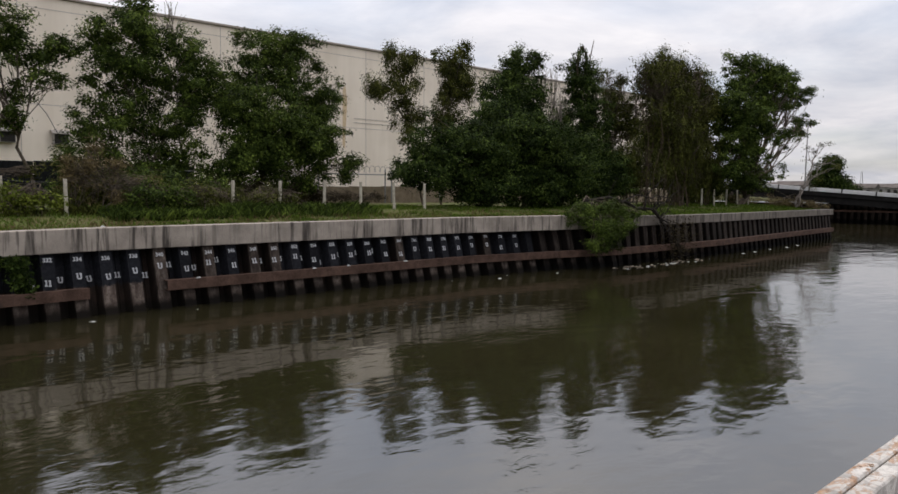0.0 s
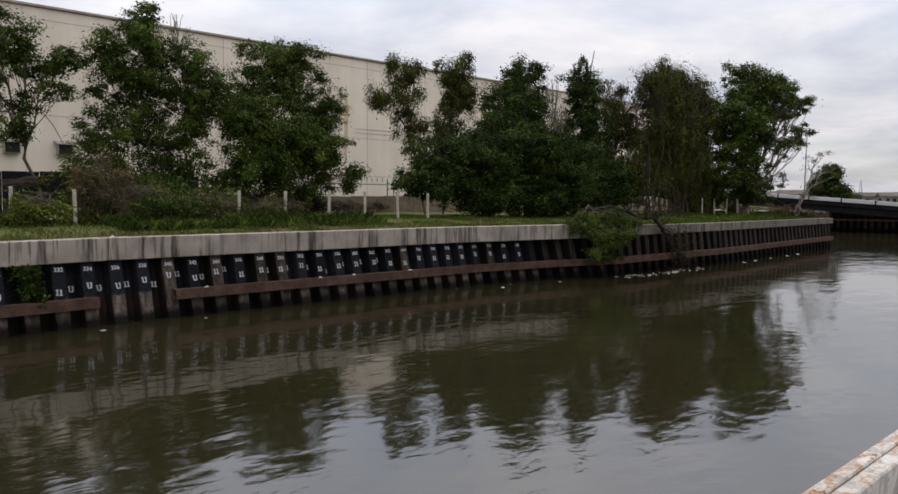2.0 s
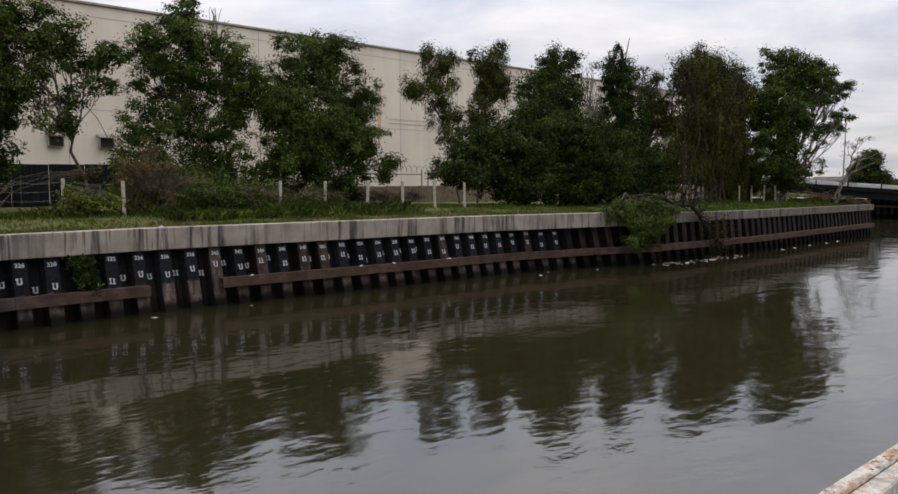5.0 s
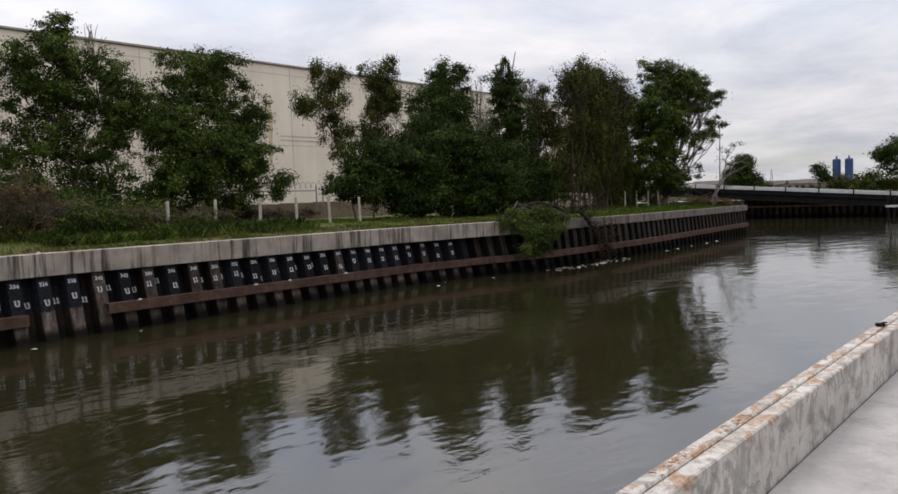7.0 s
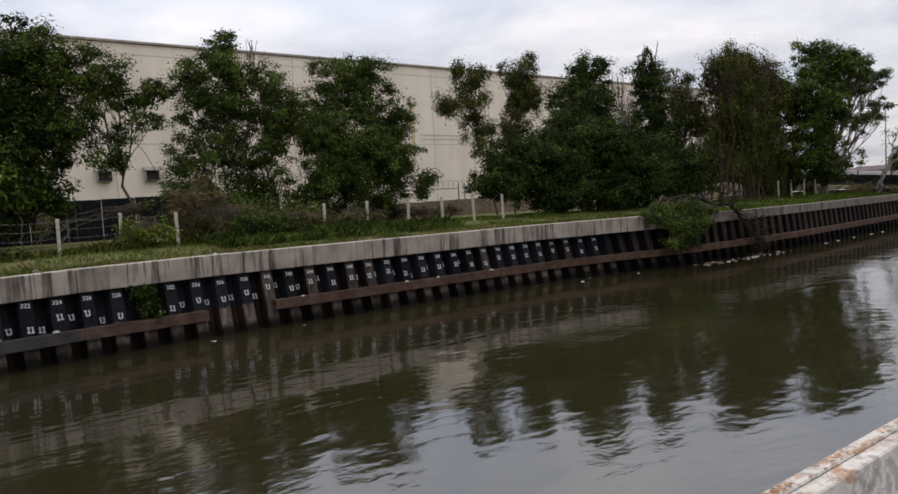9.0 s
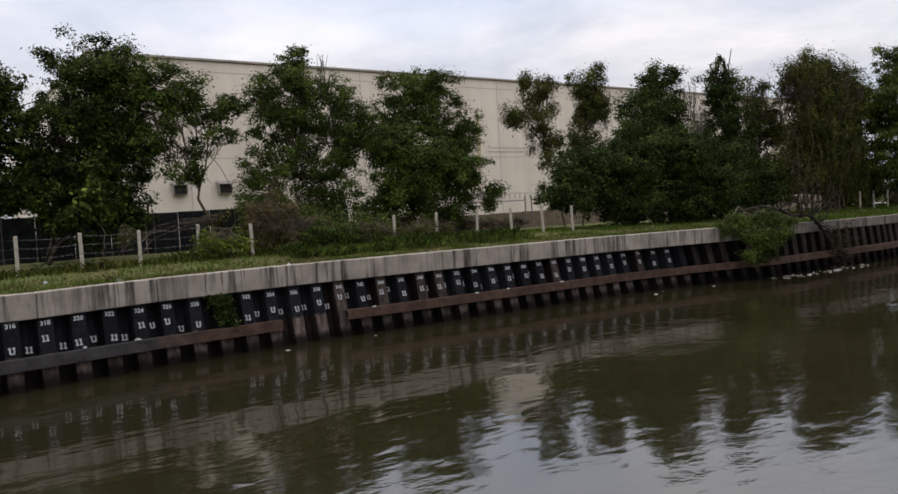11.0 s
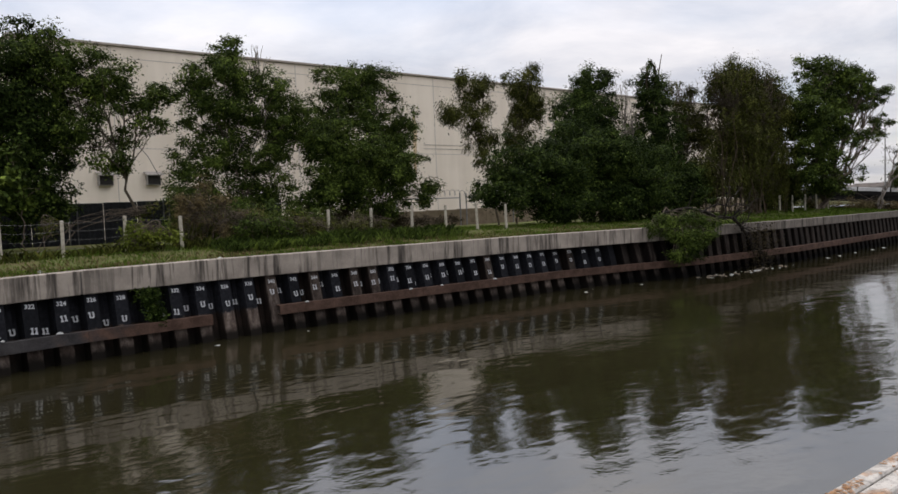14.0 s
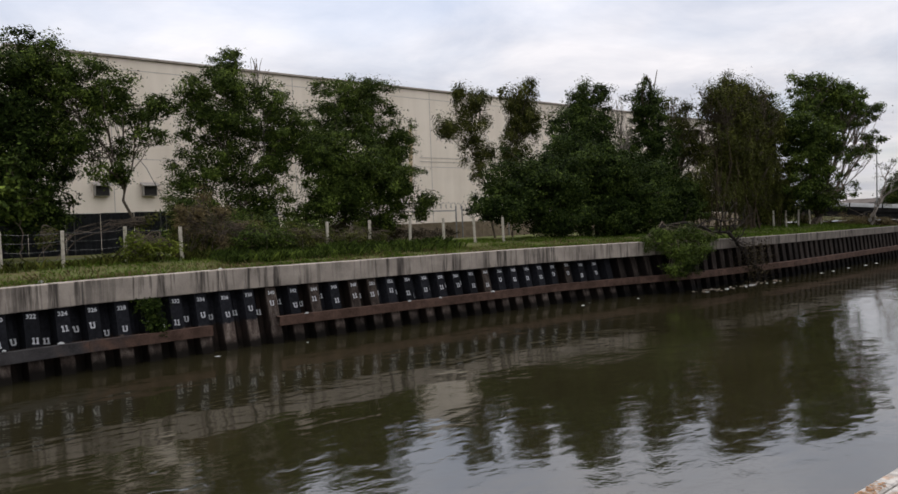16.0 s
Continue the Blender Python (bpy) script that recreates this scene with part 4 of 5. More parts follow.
tree("dry brown scrub on the crumbling end of the bank", (71.6, 27.4),
     [(71.4, 26.6, 2.95, 1.0, 0.7, 0.35, 0.8), (72.6, 26.3, 2.5, 0.5, 0.6, 0.6, 0.7), (71.8, 28.6, 3.1, 1.1, 0.9, 0.5, 0.9), (70.0, 28.8, 3.1, 1.2, 0.8, 0.45, 0.8), (71.8, 31.0, 3.2, 0.9, 1.4, 0.5, 0.9), (71.8, 33.6, 3.3, 0.9, 1.5, 0.6, 0.9), (71.8, 36.4, 3.3, 0.9, 1.6, 0.6, 0.9)],
     22, LEAF_TAN, 0.22, 0.06, 300, spread=0.16, per=24, stems=4, trunk_r=0.03, category="bush", name="bush")

# upright brown creeper stems between the trees
gen = np.random.default_rng(44)
stand = thing("thicket", "dense stand of thin brown creeper stems hanging among trees", "thicket", 55.5, 31.2, bank_height(55.5, 31.2))
for k in range(46):
    stem, x0, y0 = Shape(), gen.uniform(-5.6, 5.8), gen.uniform(-1.2, 0.8)
    limbs(stem, (x0, y0, -0.2), (x0 + gen.normal() * 0.5, y0 + gen.normal() * 0.2, gen.uniform(3.5, 8.6)), gen.uniform(0.03, 0.06), 0.02, gen, 0.0, 3)
    part("stem", stem, STEM, stand)

# bare tops that stand above the crowns
for seed, (x, y, z0, h) in enumerate([(43.0, 34, 10.5, 2.4), (44.2, 34, 9.5, 3.2), (45.0, 34, 9.0, 2.6), (53.5, 34.4, 10.5, 3.0), (54.6, 34, 9.5, 3.6), (49.4, 34.2, 10.2, 2.6), (21.8, 44.2, 12.8, 2.0)]):
    gen = np.random.default_rng(90 + seed)
    g = bank_height(x, y)
    top = thing("bare_tree", "thin leafless stems reaching above the greenery", "bare tree", x, y, g)
    wood = Shape()
    limbs(wood, (0, 0, -0.1), (gen.uniform(-0.4, 0.4), 0, z0 - g), 0.06, 0.035, gen)
    part("trunk", wood, TWIG, top)
    fine = Shape()
    for i in range(16):
        a = (gen.uniform(-0.2, 0.2), 0, z0 - g - gen.uniform(0, 1.2))
        limbs(fine, a, (gen.uniform(-1.1, 1.1), gen.uniform(-0.4, 0.4), z0 - g + h * gen.uniform(0.35, 1.0)), 0.03, 0.012, gen, 0.05, 5)
    part("twig_spray", fine, TWIG, top)

# creeper looping over the top of the narrow tree, with bare shoots beside it
gen = np.random.default_rng(46)
hoop = thing("creeper", "dark creeper looping above the top of a narrow tree", "creeper", 47.4, 33.9, bank_height(47.4, 33.9) - 0.6)
arc = [(-0.55, 0, 9.2), (-0.6, 0, 10.6), (-0.45, 0, 11.5), (0.0, 0, 11.95), (0.45, 0, 11.5), (0.6, 0, 10.5), (0.55, 0, 9.0)]
part("stem", Shape().tube(arc, [0.09] * 7, 6), STEM, hoop)
part("shoot", Shape().tube([(0.8, 0, 9.2), (0.9, 0, 11.2), (1.35, 0, 12.6)], [0.06, 0.05, 0.025], 5), STEM, hoop)
along = np.concatenate([np.linspace(arc[i], arc[i + 1], 90) for i in range(6)])
part("leaves", leaf_cloud("leaves", along + gen.normal(size=along.shape) * (0.13, 0.12, 0.13), 0.17, 0.08, 0.9, LEAF_DEEP, gen), None, hoop)

# slack cable running down from a tree to the yard fence
cable = thing("cable", "thin dark slack cable between a tree and the yard fence", "cable", 16.6, 47.5, 2.9)
part("strand", Shape().tube([(-2.0, 0, 6.9), (-0.6, 0, 5.2), (0.6, 1.3, 3.8), (1.9, 2.49, 2.6)], [0.022] * 4, 5), WIRE, cable)

# bush hanging over the coping, with a fallen bare branch beside it
tree("olive-green bush hanging over the coping down to the waler", (35.4, 24.9),
     [(34.3, 23.9, 3.05, 1.5, 0.8, 0.5, 1.1), (35.9, 23.7, 3.0, 1.3, 0.8, 0.5, 1.0), (33.2, 24.0, 2.6, 0.9, 0.6, 0.4, 0.7), (34.7, 23.2, 2.2, 1.4, 0.5, 0.5, 1.1), (36.2, 23.2, 2.3, 1.0, 0.5, 0.5, 0.9), (35.3, 23.0, 1.5, 1.1, 0.4, 0.5, 0.9), (34.2, 23.1, 1.3, 0.7, 0.4, 0.5, 0.6), (37.4, 23.4, 2.9, 0.8, 0.6, 0.4, 0.5)],
     21, LEAF_GREEN, 0.2, 0.045, 520, spread=0.17, per=50, stems=3, trunk_r=0.05, category="bush", name="bush", droop=0.5)
gen = np.random.default_rng(31)
fallen = thing("fallen_branch", "bare dark branch sagging over the coping into the water", "fallen branch", 37.6, 24.2, 2.78)
wood = Shape()
main = limbs(wood, (-3.0, 0.3, 0.7), (1.9, -0.9, 0.25), 0.10, 0.08, gen, 0.15)
main2 = limbs(wood, (1.9, -0.9, 0.25), (4.4, -1.3, -2.5), 0.10, 0.05, gen, 0.3)
limbs(wood, (1.2, -0.8, 0.3), (1.6, -0.9, 2.0), 0.06, 0.025, gen)
limbs(wood, (1.5, -0.85, 1.1), (2.9, -0.9, 1.9), 0.04, 0.02, gen)
limbs(wood, (1.7, -0.9, 0.3), (4.6, -1.0, 1.3), 0.05, 0.02, gen, -0.2)
limbs(wood, (3.3, -0.95, 0.7), (4.0, -1.0, 1.9), 0.035, 0.018, gen)
limbs(wood, (-0.6, -0.5, 0.6), (3.8, -1.0, 0.9), 0.05, 0.02, gen, 0.3)
part("bough", wood, DARK_WOOD, fallen)
fine = Shape()
for i in range(60):
    s = (main + main2)[gen.integers(2, 14)]
    limbs(fine, s, (s[0] + gen.uniform(-1.0, 1.4), s[1] + gen.uniform(-0.5, 0.3), s[2] + gen.uniform(-1.0, 1.1)), 0.03, 0.012, gen, 0.0, 4)
part("twig_spray", fine, DARK_WOOD, fallen)
part("dead_leaves", leaf_cloud("dead_leaves", np.array([(4.1, -1.3, -1.5)]) + gen.normal(size=(1100, 3)) * (0.9, 0.35, 0.75), 0.15, 0.06, 0.5, LEAF_DRY, gen), None, fallen)

# creeper on the piles
gen = np.random.default_rng(41)
vine = thing("creeper", "green creeper hanging down the piles beside the numbers", "creeper", 7.95, wall_y(7.95) + 0.06, 2.04)
vine.rotation_euler = (-radians(RAKE), 0, 0)
stem = Shape()
for i in range(5):
    limbs(stem, (gen.uniform(-0.3, 0.3), 0.08, 0.0), (gen.uniform(-0.15, 0.4), -0.02, -1.2 + gen.uniform(0, 0.5)), 0.012, 0.005, gen, 0.0, 5)
part("stem", stem, BARK, vine)
t_ = gen.uniform(0, 1, 900)
part("leaves", leaf_cloud("leaves", np.stack([(0.34 - 0.22 * t_) * gen.normal(size=900) * 0.75 + 0.22 * t_, -0.06 + gen.normal(size=900) * 0.05, -1.25 * t_ - 0.02], 1), 0.12, 0.09, 0.5, LEAF_DEEP, gen), None, vine)


def shrub(label, x, y, lobes, seed, leaf, length, width, density, category="shrub", droop=0.2):
    tree(label, (x, y), lobes, seed, leaf, length, width, density, spread=0.16, per=18, stems=4, trunk_r=0.025, category=category, name="shrub", droop=droop)


shrub("bright yellow-green shrub beside the fence", 9.8, 30.0, [(9.6, 30, 3.8, 0.75, 0.5, 0.5, 0.9), (10.3, 30, 3.5, 0.7, 0.5, 0.4, 0.8), (9.2, 30, 3.4, 0.6, 0.5, 0.4, 0.8)], 51, LEAF_FRESH, 0.16, 0.075, 320)
shrub("dark green creeping shrub among weeds", 14.6, 30.2, [(14.4, 30.2, 3.75, 0.9, 0.6, 0.55, 1.1), (15.3, 30.2, 3.7, 0.7, 0.5, 0.45, 1.0)], 52, LEAF_GREEN, 0.13, 0.075, 480)
shrub("thicket of dry brown weeds and vines", 12.2, 31.4, [(11.6, 31.4, 4.1, 0.45, 0.4, 1.3, 0.6), (12.5, 31.6, 4.8, 0.4, 0.4, 1.7, 0.5), (13.5, 31.5, 4.2, 0.5, 0.4, 1.3, 0.5), (14.6, 31.7, 4.0, 0.5, 0.4, 1.0, 0.5)], 53, LEAF_TAN, 0.24, 0.04, 300, droop=0.2)
shrub("olive weeds knee-high beside the fence posts", 16.8, 30.6, [(16.6, 30.6, 3.6, 0.9, 0.5, 0.6, 0.7), (17.8, 30.8, 3.5, 0.9, 0.5, 0.5, 0.7)], 54, LEAF_OLIVE, 0.18, 0.05, 330)
shrub("olive weeds under the bushy trees", 19.6, 30.4, [(19.2, 30.4, 3.4, 1.0, 0.5, 0.5, 0.7), (20.9, 30.6, 3.4, 0.9, 0.5, 0.5, 0.6)], 55, LEAF_OLIVE, 0.18, 0.05, 330)
shrub("dry tan grass tussocks by the block wall", 30.0, 47.0, [(28.0, 47, 3.5, 2.2, 0.8, 0.6, 0.6), (32.5, 47, 3.4, 2.2, 0.8, 0.55, 0.6), (38.0, 47.5, 3.3, 2.2, 0.8, 0.5, 0.5)], 56, LEAF_DRY, 0.3, 0.04, 260, droop=-0.6)
shrub("thin weed in front of the dark fence", 6.9, 33.6, [(6.9, 33.6, 4.2, 0.5, 0.4, 0.6, 0.35), (11.2, 34.2, 4.6, 0.5, 0.4, 0.5, 0.35)], 57, LEAF_OLIVE, 0.18, 0.08, 240)


tree("tall dark weeds and creepers under the trees", (14.5, 33.2),
     [(12.6, 33.2, 3.9, 1.3, 0.7, 0.9, 1.0), (14.6, 33.4, 4.0, 1.4, 0.7, 0.9, 1.0), (16.8, 33.4, 3.9, 1.4, 0.7, 0.9, 1.0), (12.2, 32.8, 5.0, 0.6, 0.5, 1.0, 0.7), (18.6, 33.4, 3.7, 1.2, 0.7, 0.7, 0.9)],
     58, LEAF_GREEN, 0.2, 0.06, 330, twigs=0.1, stems=5, trunk_r=0.03, spread=0.2, per=40, category="undergrowth", name="undergrowth", hang=1.1)
tree("brown dry stalks and weeds under the trees", (15.5, 32.2),
     [(11.8, 32.0, 4.1, 0.7, 0.5, 1.2, 0.8), (13.4, 32.2, 3.7, 1.2, 0.5, 0.7, 0.9), (15.8, 32.4, 3.7, 1.3, 0.5, 0.7, 0.9), (18.2, 32.4, 3.5, 1.3, 0.5, 0.5, 0.8), (20.6, 32.4, 3.4, 1.3, 0.5, 0.5, 0.7)],
     59, LEAF_OLIVE, 0.26, 0.04, 340, twigs=0.1, stems=6, trunk_r=0.02, spread=0.18, per=36, droop=-0.5, category="undergrowth", name="undergrowth", hang=1.6)
tree("dark shaded undergrowth at the foot of the trees", (26.0, 43.0),
     [(25.0, 43.0, 3.9, 2.4, 0.9, 0.9, 0.7), (28.6, 43.0, 3.8, 2.4, 0.9, 0.8, 0.7), (31.4, 43.2, 3.5, 1.6, 0.9, 0.5, 0.6)],
     60, LEAF_DRY, 0.26, 0.06, 220, stems=5, trunk_r=0.05, category="undergrowth", name="undergrowth", hang=1.2)


def blades(name, label, count, box, tall, material, seed, wide=0.012):
    """A stand of grass: bent pointed blades standing on the bank."""
    gen = np.random.default_rng(seed)
    x = gen.uniform(box[0], box[1], count)
    y = box[2] + (box[3] - box[2]) * gen.uniform(0, 1, count) ** 1.3
    y = y + np.array([shift(a, b) for a, b in zip(x, y)])
    patchy = np.array([noise.noise(Vector((a * 0.7, b * 0.7, seed))) for a, b in zip(x, y)])
    keep = patchy + gen.uniform(-0.5, 0.5, count) > -0.15
    x, y, patchy = x[keep], y[keep], patchy[keep]
    n = len(x)
    z = np.array([bank_height(a, b) for a, b in zip(x, y)]) - 0.02
    h = tall * gen.uniform(0.4, 1.2, n) * (0.8 + 0.9 * np.clip(patchy, 0, 1))
    a = gen.uniform(0, 2 * np.pi, n)
    w = wide * gen.uniform(0.7, 1.5, n)
    tipx, tipy = gen.normal(size=n) * h * 0.45, gen.normal(size=n) * h * 0.45
    v = np.empty((n, 4, 3), np.float32)
    v[:, 0] = np.stack([x - np.cos(a) * w, y - np.sin(a) * w, z], 1)
    v[:, 1] = np.stack([x + np.cos(a) * w, y + np.sin(a) * w, z], 1)
    v[:, 2] = np.stack([x + tipx * 0.45 + np.cos(a) * w * 0.6, y + tipy * 0.45, z + h * 0.65], 1)
    v[:, 3] = np.stack([x + tipx, y + tipy, z + h * 0.95], 1)
    me = bpy.data.meshes.new(name)
    me.vertices.add(4 * n)
    me.vertices.foreach_set("co", v.ravel())
    me.loops.add(4 * n)
    me.loops.foreach_set("vertex_index", np.arange(4 * n, dtype=np.int32))
    me.polygons.add(n)
    me.polygons.foreach_set("loop_start", np.arange(0, 4 * n, 4, dtype=np.int32))
    me.materials.append(material)
    me.update(calc_edges=True)
    tagged(new(name, me), label, "grass", kind="stuff")


blades("grass", "short patchy green grass on the bank", 70000, (-14, 40, 26.05, 36.5), 0.16, GRASS, 61)
blades("grass", "short green grass towards the end of the bank", 26000, (40, 71.5, 26.05, 34), 0.22, GRASS, 62, 0.02)
blades("weeds", "dry tan weeds among the grass", 8000, (-10, 40, 26.0, 28.5), 0.2, LEAF_TAN, 63, 0.01)
blades("weeds", "taller green weeds along the fence", 14000, (12, 24, 28.0, 32.5), 0.42, LEAF_GREEN, 64, 0.022)
blades("weeds", "taller weeds along the fence", 5000, (-10, 12, 29.6, 32.5), 0.38, LEAF_OLIVE, 65, 0.018)

# ---- bridge and distance ----
X_BR = 105.6
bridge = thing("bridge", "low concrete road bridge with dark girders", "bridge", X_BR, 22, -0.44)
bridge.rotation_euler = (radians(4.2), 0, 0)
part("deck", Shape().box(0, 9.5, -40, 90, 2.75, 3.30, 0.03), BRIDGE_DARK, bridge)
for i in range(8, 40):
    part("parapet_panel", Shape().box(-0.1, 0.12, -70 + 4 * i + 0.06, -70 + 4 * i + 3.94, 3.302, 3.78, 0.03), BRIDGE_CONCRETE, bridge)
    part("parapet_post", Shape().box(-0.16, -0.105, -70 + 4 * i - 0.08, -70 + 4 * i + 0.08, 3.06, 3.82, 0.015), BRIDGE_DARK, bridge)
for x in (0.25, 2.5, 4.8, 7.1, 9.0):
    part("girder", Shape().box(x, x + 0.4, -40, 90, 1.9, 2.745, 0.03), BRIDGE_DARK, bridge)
back_wall = thing("far_sheet_pile_wall", "rusty sheet-pile wall beneath the bridge", "sheet pile wall", X_BR + 9.4, 0, 0, kind="structure")
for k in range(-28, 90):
    part("sheet_pile", PILE_SHADED_MESH, None, back_wall, at=pose(0, k * PILE_STEP, 0, 0, 0, -90))
part("cap", Shape().box(0.25, 0.9, -60, 120, 1.9, 2.45, 0.03), BRIDGE_DARK, back_wall)
part("waler", Shape().box(-0.35, -0.03, -30, 80, 1.35, 1.6, 0.02), WALER, back_wall)
fender = thing("fender_piles", "row of pale-topped fender piles beside the bridge", "fender piles", X_BR - 1.8, 18.2, 0)
for i in range(6):
    part("pile", Shape().tube([(0, -1.4 + 0.56 * i, -1), (0, -1.4 + 0.56 * i, 2.6)], [0.15, 0.15], 8), BRIDGE_DARK, fender)
part("cross_beam", Shape().box(-0.3, -0.155, -1.7, 1.7, 1.3, 1.55, 0.02), BRIDGE_CONCRETE, fender)

for x, y, arms in ((121, 20.9, 2), (119.4, 45.6, 1)):
    lean = radians(4.0) if arms == 2 else radians(1.0)
    lamp = thing("street_lamp", "tall pale steel street lamp beyond the bridge", "street lamp", x, y, 2.7, group="street lamps beyond the bridge")
    lamp.rotation_euler = (lean, 0, 0)
    part("pole", Shape().tube([(0, 0, 0), (0, 0.03, 5), (0, 0.05, 11.0)], [0.12, 0.10, 0.06], 8), GALV, lamp)
    for s in ((-1, 1) if arms == 2 else (-1,)):
        arm = part("arm", Shape().tube([(0, 0.05, 10.8), (0, 0.05 + 0.6 * s, 11.15), (0, 0.05 + 1.2 * s, 11.3)], [0.04, 0.035, 0.03], 6), GALV, lamp)
        part("lamp_head", Shape().box(-0.12, 0.12, min(1.1 * s, 1.6 * s), max(1.1 * s, 1.6 * s), 11.25, 11.38, 0.03), GALV, arm)
for y in (68.6, 72.6):
    silo = thing("silo", "tall blue cylindrical silo on the skyline", "silo", 300, y, 2.7, group="blue silos")
    tank = part("tank", Shape().tube([(0, 0, 0), (0, 0, 10.6), (0, 0, 11.0)], [1.35, 1.35, 1.1], 20), TANK_BLUE, silo)
    part("vent", Shape().tube([(0, 0, 11.0), (0, 0, 12.0)], [0.3, 0.25], 8), TANK_BLUE, tank)

far_tree_specs = [
    ("spreading dark tree beyond the bridge", (128, 22.5, 2.6), [(127, 24.2, 8.6, 2.0, 2.0, 1.2, 0.8), (128, 21.5, 9.6, 2.2, 2.6, 1.3, 0.9), (128, 18.2, 8.3, 2.2, 2.2, 1.2, 0.8), (128, 22.5, 6.6, 2.4, 3.2, 1.3, 0.7)], 71),
    ("dark tree beyond the bridge", (112, 38.6, 2.6), [(112, 39.4, 7.7, 1.2, 1.2, 1.4, 0.9), (112, 40.6, 5.8, 1.3, 1.3, 1.3, 1.0), (112, 38.6, 5.4, 1.3, 1.4, 1.1, 1.0), (112, 37.2, 4.4, 1.2, 1.2, 0.8, 1.0)], 72),
    ("thin tree beyond the bridge", (125, 33, 2.6), [(125, 32.6, 6.8, 0.9, 0.9, 0.9, 0.6), (125, 32.2, 5.4, 1.0, 1.0, 0.9, 0.7)], 73),
]
for label, base, lobes, seed in far_tree_specs:
    base = (base[0] * 1.1, base[1] * 1.1, base[2])
    lobes = [(x * 1.1, y * 1.1, 4 + (z - 4) * 1.1, rx * 1.1, ry * 1.1, rz * 1.1, f) for x, y, z, rx, ry, rz, f in lobes]
    tree(label, base, lobes, seed, LEAF_DEEP, 0.42, 0.2, 190, spread=0.4, per=20, trunk_r=0.16)
for i in range(16):
    y = -6 + 3.6 * i
    hedge_rng = random.Random(700 + i)
    h = hedge_rng.uniform(2.0, 3.2) if y < 32 else hedge_rng.uniform(0.6, 1.2)
    tree("scrub bushes along the far road", (130 + hedge_rng.uniform(-3, 4), y, 2.6),
         [(130, y, 2.9 + h * 0.6, 1.8, 2.0, h * 0.65, 1), (131, y + 1.6, 2.9 + h * 0.4, 1.6, 1.5, h * 0.45, 1)], 720 + i, LEAF_OLIVE if i % 3 else LEAF_GREEN, 0.4, 0.2, 100,
         spread=0.35, per=18, trunk_r=0.06, category="bush", name="bush")
rng = random.Random(8)
for i in range(13):
    x, y = 300 + rng.uniform(0, 120), 0
    y = x * (0.24 + 0.026 * i)
    w, d, h = rng.uniform(7, 13), rng.uniform(6, 10), rng.uniform(2.6, 4.6)
    house = thing("house", "low distant house with a faded pitched roof", "house", x, y, 2.6, group="distant houses")
    part("wall", Shape().box(-d / 2, d / 2, -w / 2, w / 2, 0, h, 0.05), HOUSE_WALL, house)
    part("roof", Shape().add([(-d / 2 - 0.5, -w / 2 - 0.5, h + 0.01), (d / 2 + 0.5, -w / 2 - 0.5, h + 0.01), (d / 2 + 0.5, w / 2 + 0.5, h + 0.01), (-d / 2 - 0.5, w / 2 + 0.5, h + 0.01), (0, -w / 2 - 0.5, h + 1.6), (0, w / 2 + 0.5, h + 1.6)],
                             [(0, 3, 2, 1), (0, 4, 5, 3), (1, 2, 5, 4), (0, 1, 4), (3, 5, 2)]), HOUSE_ROOF, house)
    for k in range(3):
        part("window", Shape().box(-d / 2 - 0.03, -d / 2 - 0.004, -w / 3 + k * w / 3 - 0.6, -w / 3 + k * w / 3 + 0.6, h * 0.35, h * 0.75), DARK_GRILLE, house)
for x, y, h in ((330, 112, 13), (335, 106, 9.5)):
    mast = thing("mast", "thin lattice mast on the skyline", "mast", x, y, 2.6)
    legs = Shape()
    for sx, sy in ((-1, -1), (1, -1), (0, 1)):
        legs.tube([(sx * 0.8, sy * 0.8, 0), (sx * 0.15, sy * 0.15, h)], [0.12, 0.06], 5)
    part("lattice", legs, GALV, mast)
    brace = Shape()
    for k in range(9):
        f, g_ = k / 9, (k + 1) / 9
        brace.tube([(-0.8 + 0.65 * f, -0.8 + 0.65 * f, h * f), (0.8 - 0.65 * g_, -0.8 + 0.65 * g_, h * g_)], [0.06, 0.06], 4)
    part("brace", brace, GALV, mast)

# a parked van and low building roof glimpsed beyond the dark fence
van = thing("van", "white van parked beyond the dark fence", "van", 4.6, 55.0, 2.85)
part("body", Shape().box(-2.4, 1.2, -0.9, 0.9, 0.45, 2.75, 0.12).box(1.0, 2.3, -0.88, 0.88, 0.45, 1.7, 0.12), LITTER_WHITE, van)
part("windscreen", Shape().add([(1.22, -0.8, 2.55), (1.22, 0.8, 2.55), (1.95, 0.8, 1.72), (1.95, -0.8, 1.72)], [(0, 1, 2, 3)]), DARK_GRILLE, van)
wheel = Shape().tube([(0, -0.11, 0), (0, 0.11, 0)], [0.34, 0.34], 16).mesh("wheel", DARK_GRILLE)
for x in (-1.6, 1.5):
    for y in (-0.82, 0.82):
        part("wheel", wheel, None, van, at=pose(x, y, 0.34))

# ---- small things: litter on the water and the bank, twig on the parapet ----
rng = random.Random(23)


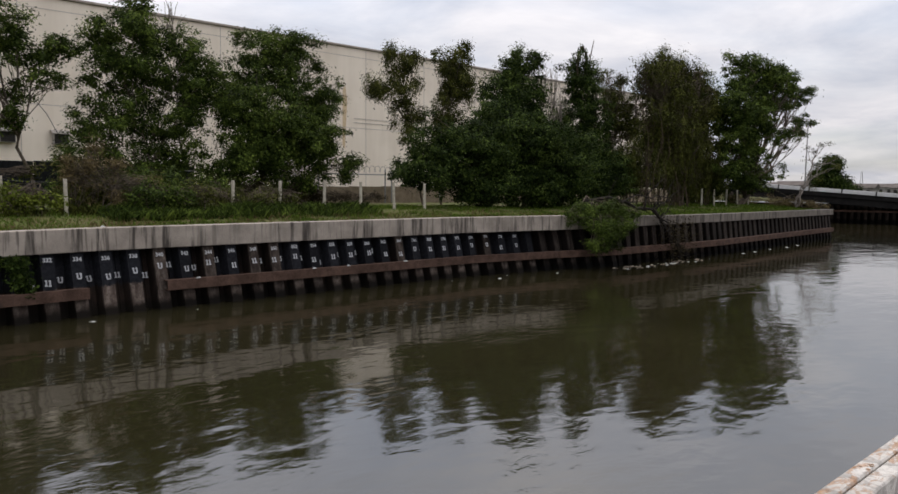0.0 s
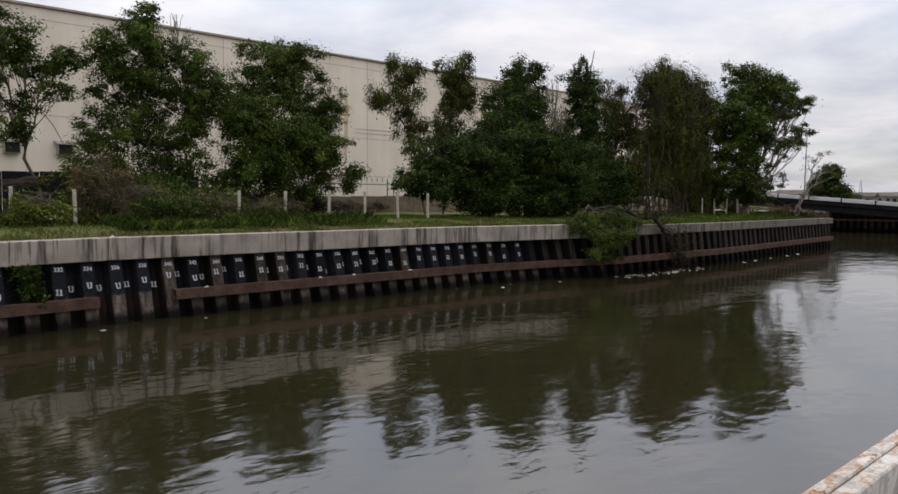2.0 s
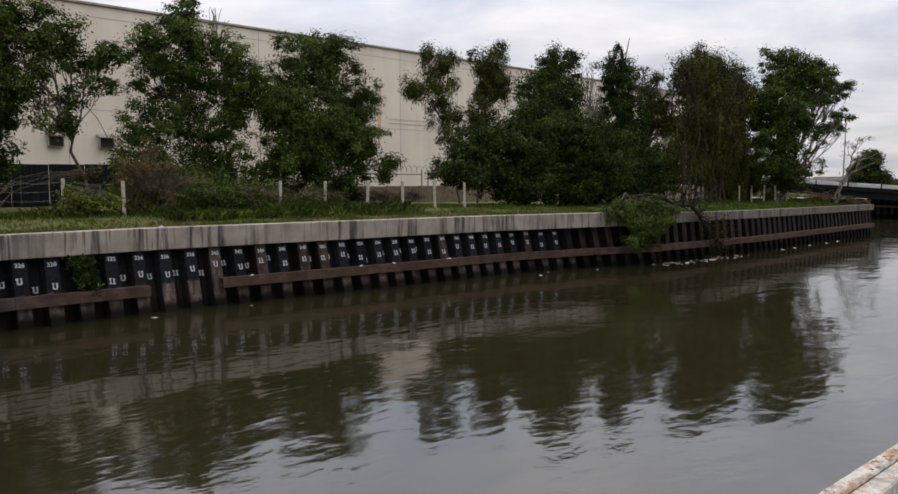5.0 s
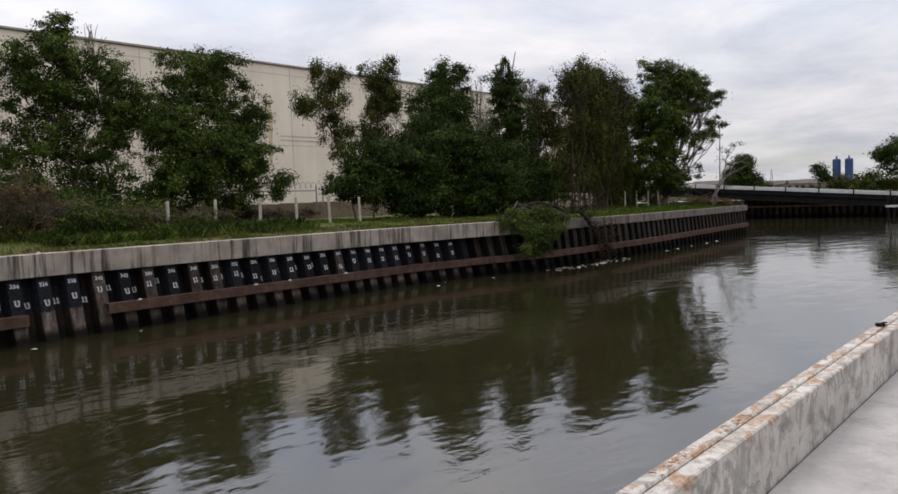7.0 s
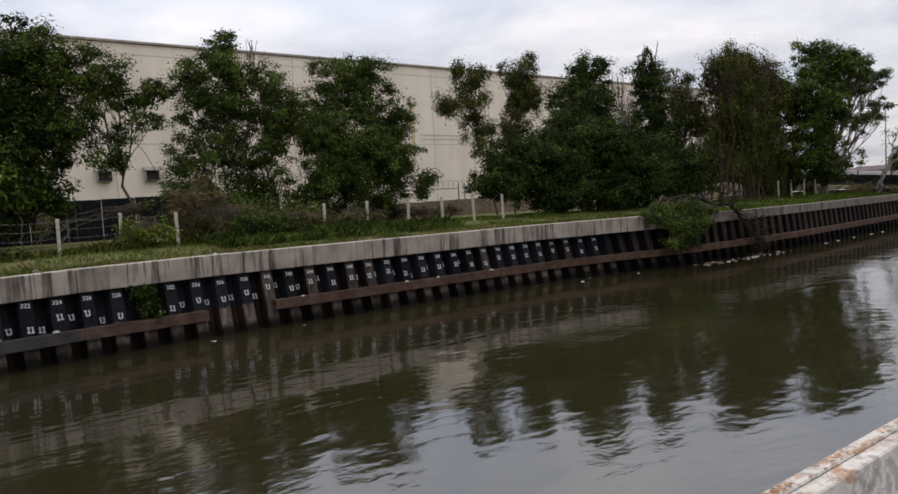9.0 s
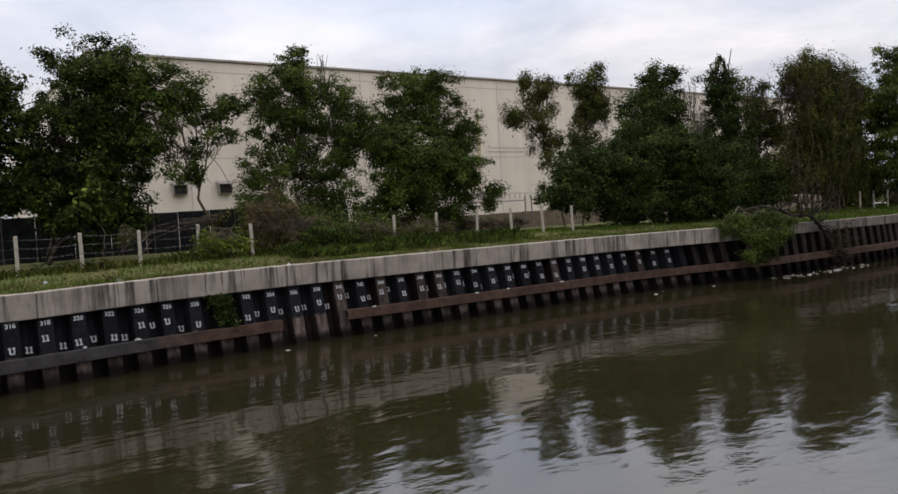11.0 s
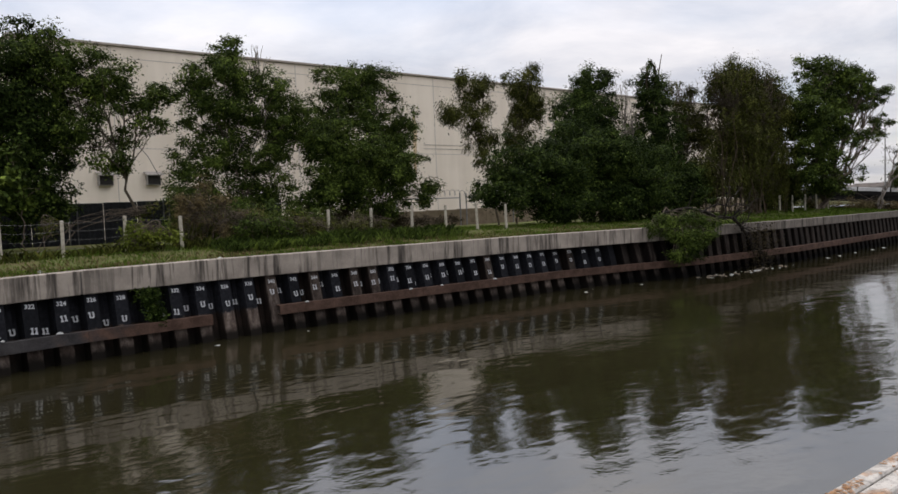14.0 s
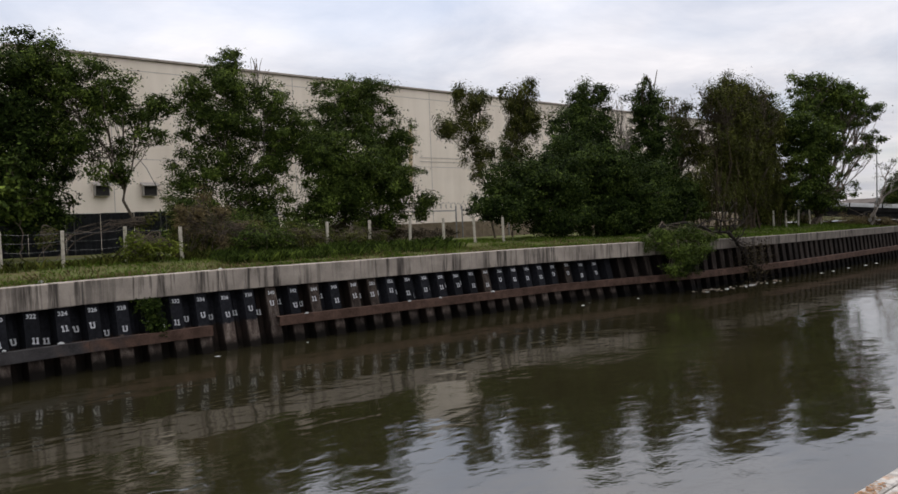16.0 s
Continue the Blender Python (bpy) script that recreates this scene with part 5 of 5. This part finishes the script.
def scrap(label, x, y, z, size, material, flat=0.4, group=""):
    """A crumpled scrap of litter: an uneven low lump."""
    s = Shape()
    rings = []
    for j, (f, h) in enumerate(((1.0, 0.0), (0.85, 0.5), (0.35, 1.0))):
        rings.append([(size * f * rng.uniform(0.6, 1.15) * math.cos(2 * math.pi * i / 8), 0.6 * size * f * rng.uniform(0.6, 1.15) * math.sin(2 * math.pi * i / 8), size * flat * h * rng.uniform(0.7, 1.2)) for i in range(8)])
    faces = [(8 * j + i, 8 * j + (i + 1) % 8, 8 * j + 8 + (i + 1) % 8, 8 * j + 8 + i) for j in range(2) for i in range(8)] + [tuple(range(16, 24)), tuple(range(7, -1, -1))]
    s.add([v for r in rings for v in r], faces)
    ob = part("litter", s, material, at=pose(x, y, z, 0, 0, rng.uniform(0, 180)))
    return tagged(ob, label, "litter", group)


for x, y, size in ((9.7, 24.1, 0.2), (10.3, 24.6, 0.09), (13.1, 24.3, 0.16), (27.2, 23.6, 0.3), (28.4, 24.2, 0.12), (31.0, 23.3, 0.2), (25.0, 24.4, 0.1), (49.5, 22.6, 0.3), (51.4, 22.7, 0.35), (54.5, 23.0, 0.3), (57.5, 23.1, 0.3), (60.0, 23.3, 0.35)):
    scrap("pale plastic scrap floating on the canal", x, y, WATER_Z - 0.01, size * 0.6, LITTER_WHITE, 0.2, "floating litter")
for i in range(70):
    x = rng.uniform(35.0, 44.0)
    scrap("floating litter caught under the fallen branch", x, wall_y(x) - rng.uniform(0.7, 1.7), WATER_Z - 0.01, rng.uniform(0.04, 0.15), LITTER_WHITE if rng.random() < 0.18 else LITTER_BROWN, 0.35, "litter raft")
for k in (13.5, 5.2, 3.7, 18.2, 19.8, 22.8):
    scrap("pale rag lying on the steel waler", k, wall_y(k) - 0.42, 1.005, 0.11, LITTER_WHITE, 0.5, "rags on the waler")
for x, y in ((5.2, 26.6), (0.5, 27.5), (10.9, 26.3), (3.3, 27.9)):
    scrap("pale scrap of litter lying in the grass", x, y, bank_height(x, y), 0.16, LITTER_WHITE, 0.5, "litter in the grass")
gen = np.random.default_rng(77)
debris = thing("dead_twigs", "small dark clump of dead twigs on the parapet", "debris", 2.66, 1.68, Z_TOP)
fine = Shape()
for i in range(14):
    limbs(fine, (gen.uniform(-0.05, 0.05), gen.uniform(-0.03, 0.03), 0.0), (gen.uniform(-0.05, 0.05), gen.uniform(-0.04, 0.04), gen.uniform(0.008, 0.03)), 0.009, 0.005, gen, 0.01, 3)
part("twig_spray", fine, DARK_WOOD, debris)
knob = thing("dead_twigs", "small dark clump of dead twigs on the parapet", "debris", 7.55, 1.66, Z_TOP)
part("twig_spray", fine.mesh("twig_spray", DARK_WOOD), None, knob)
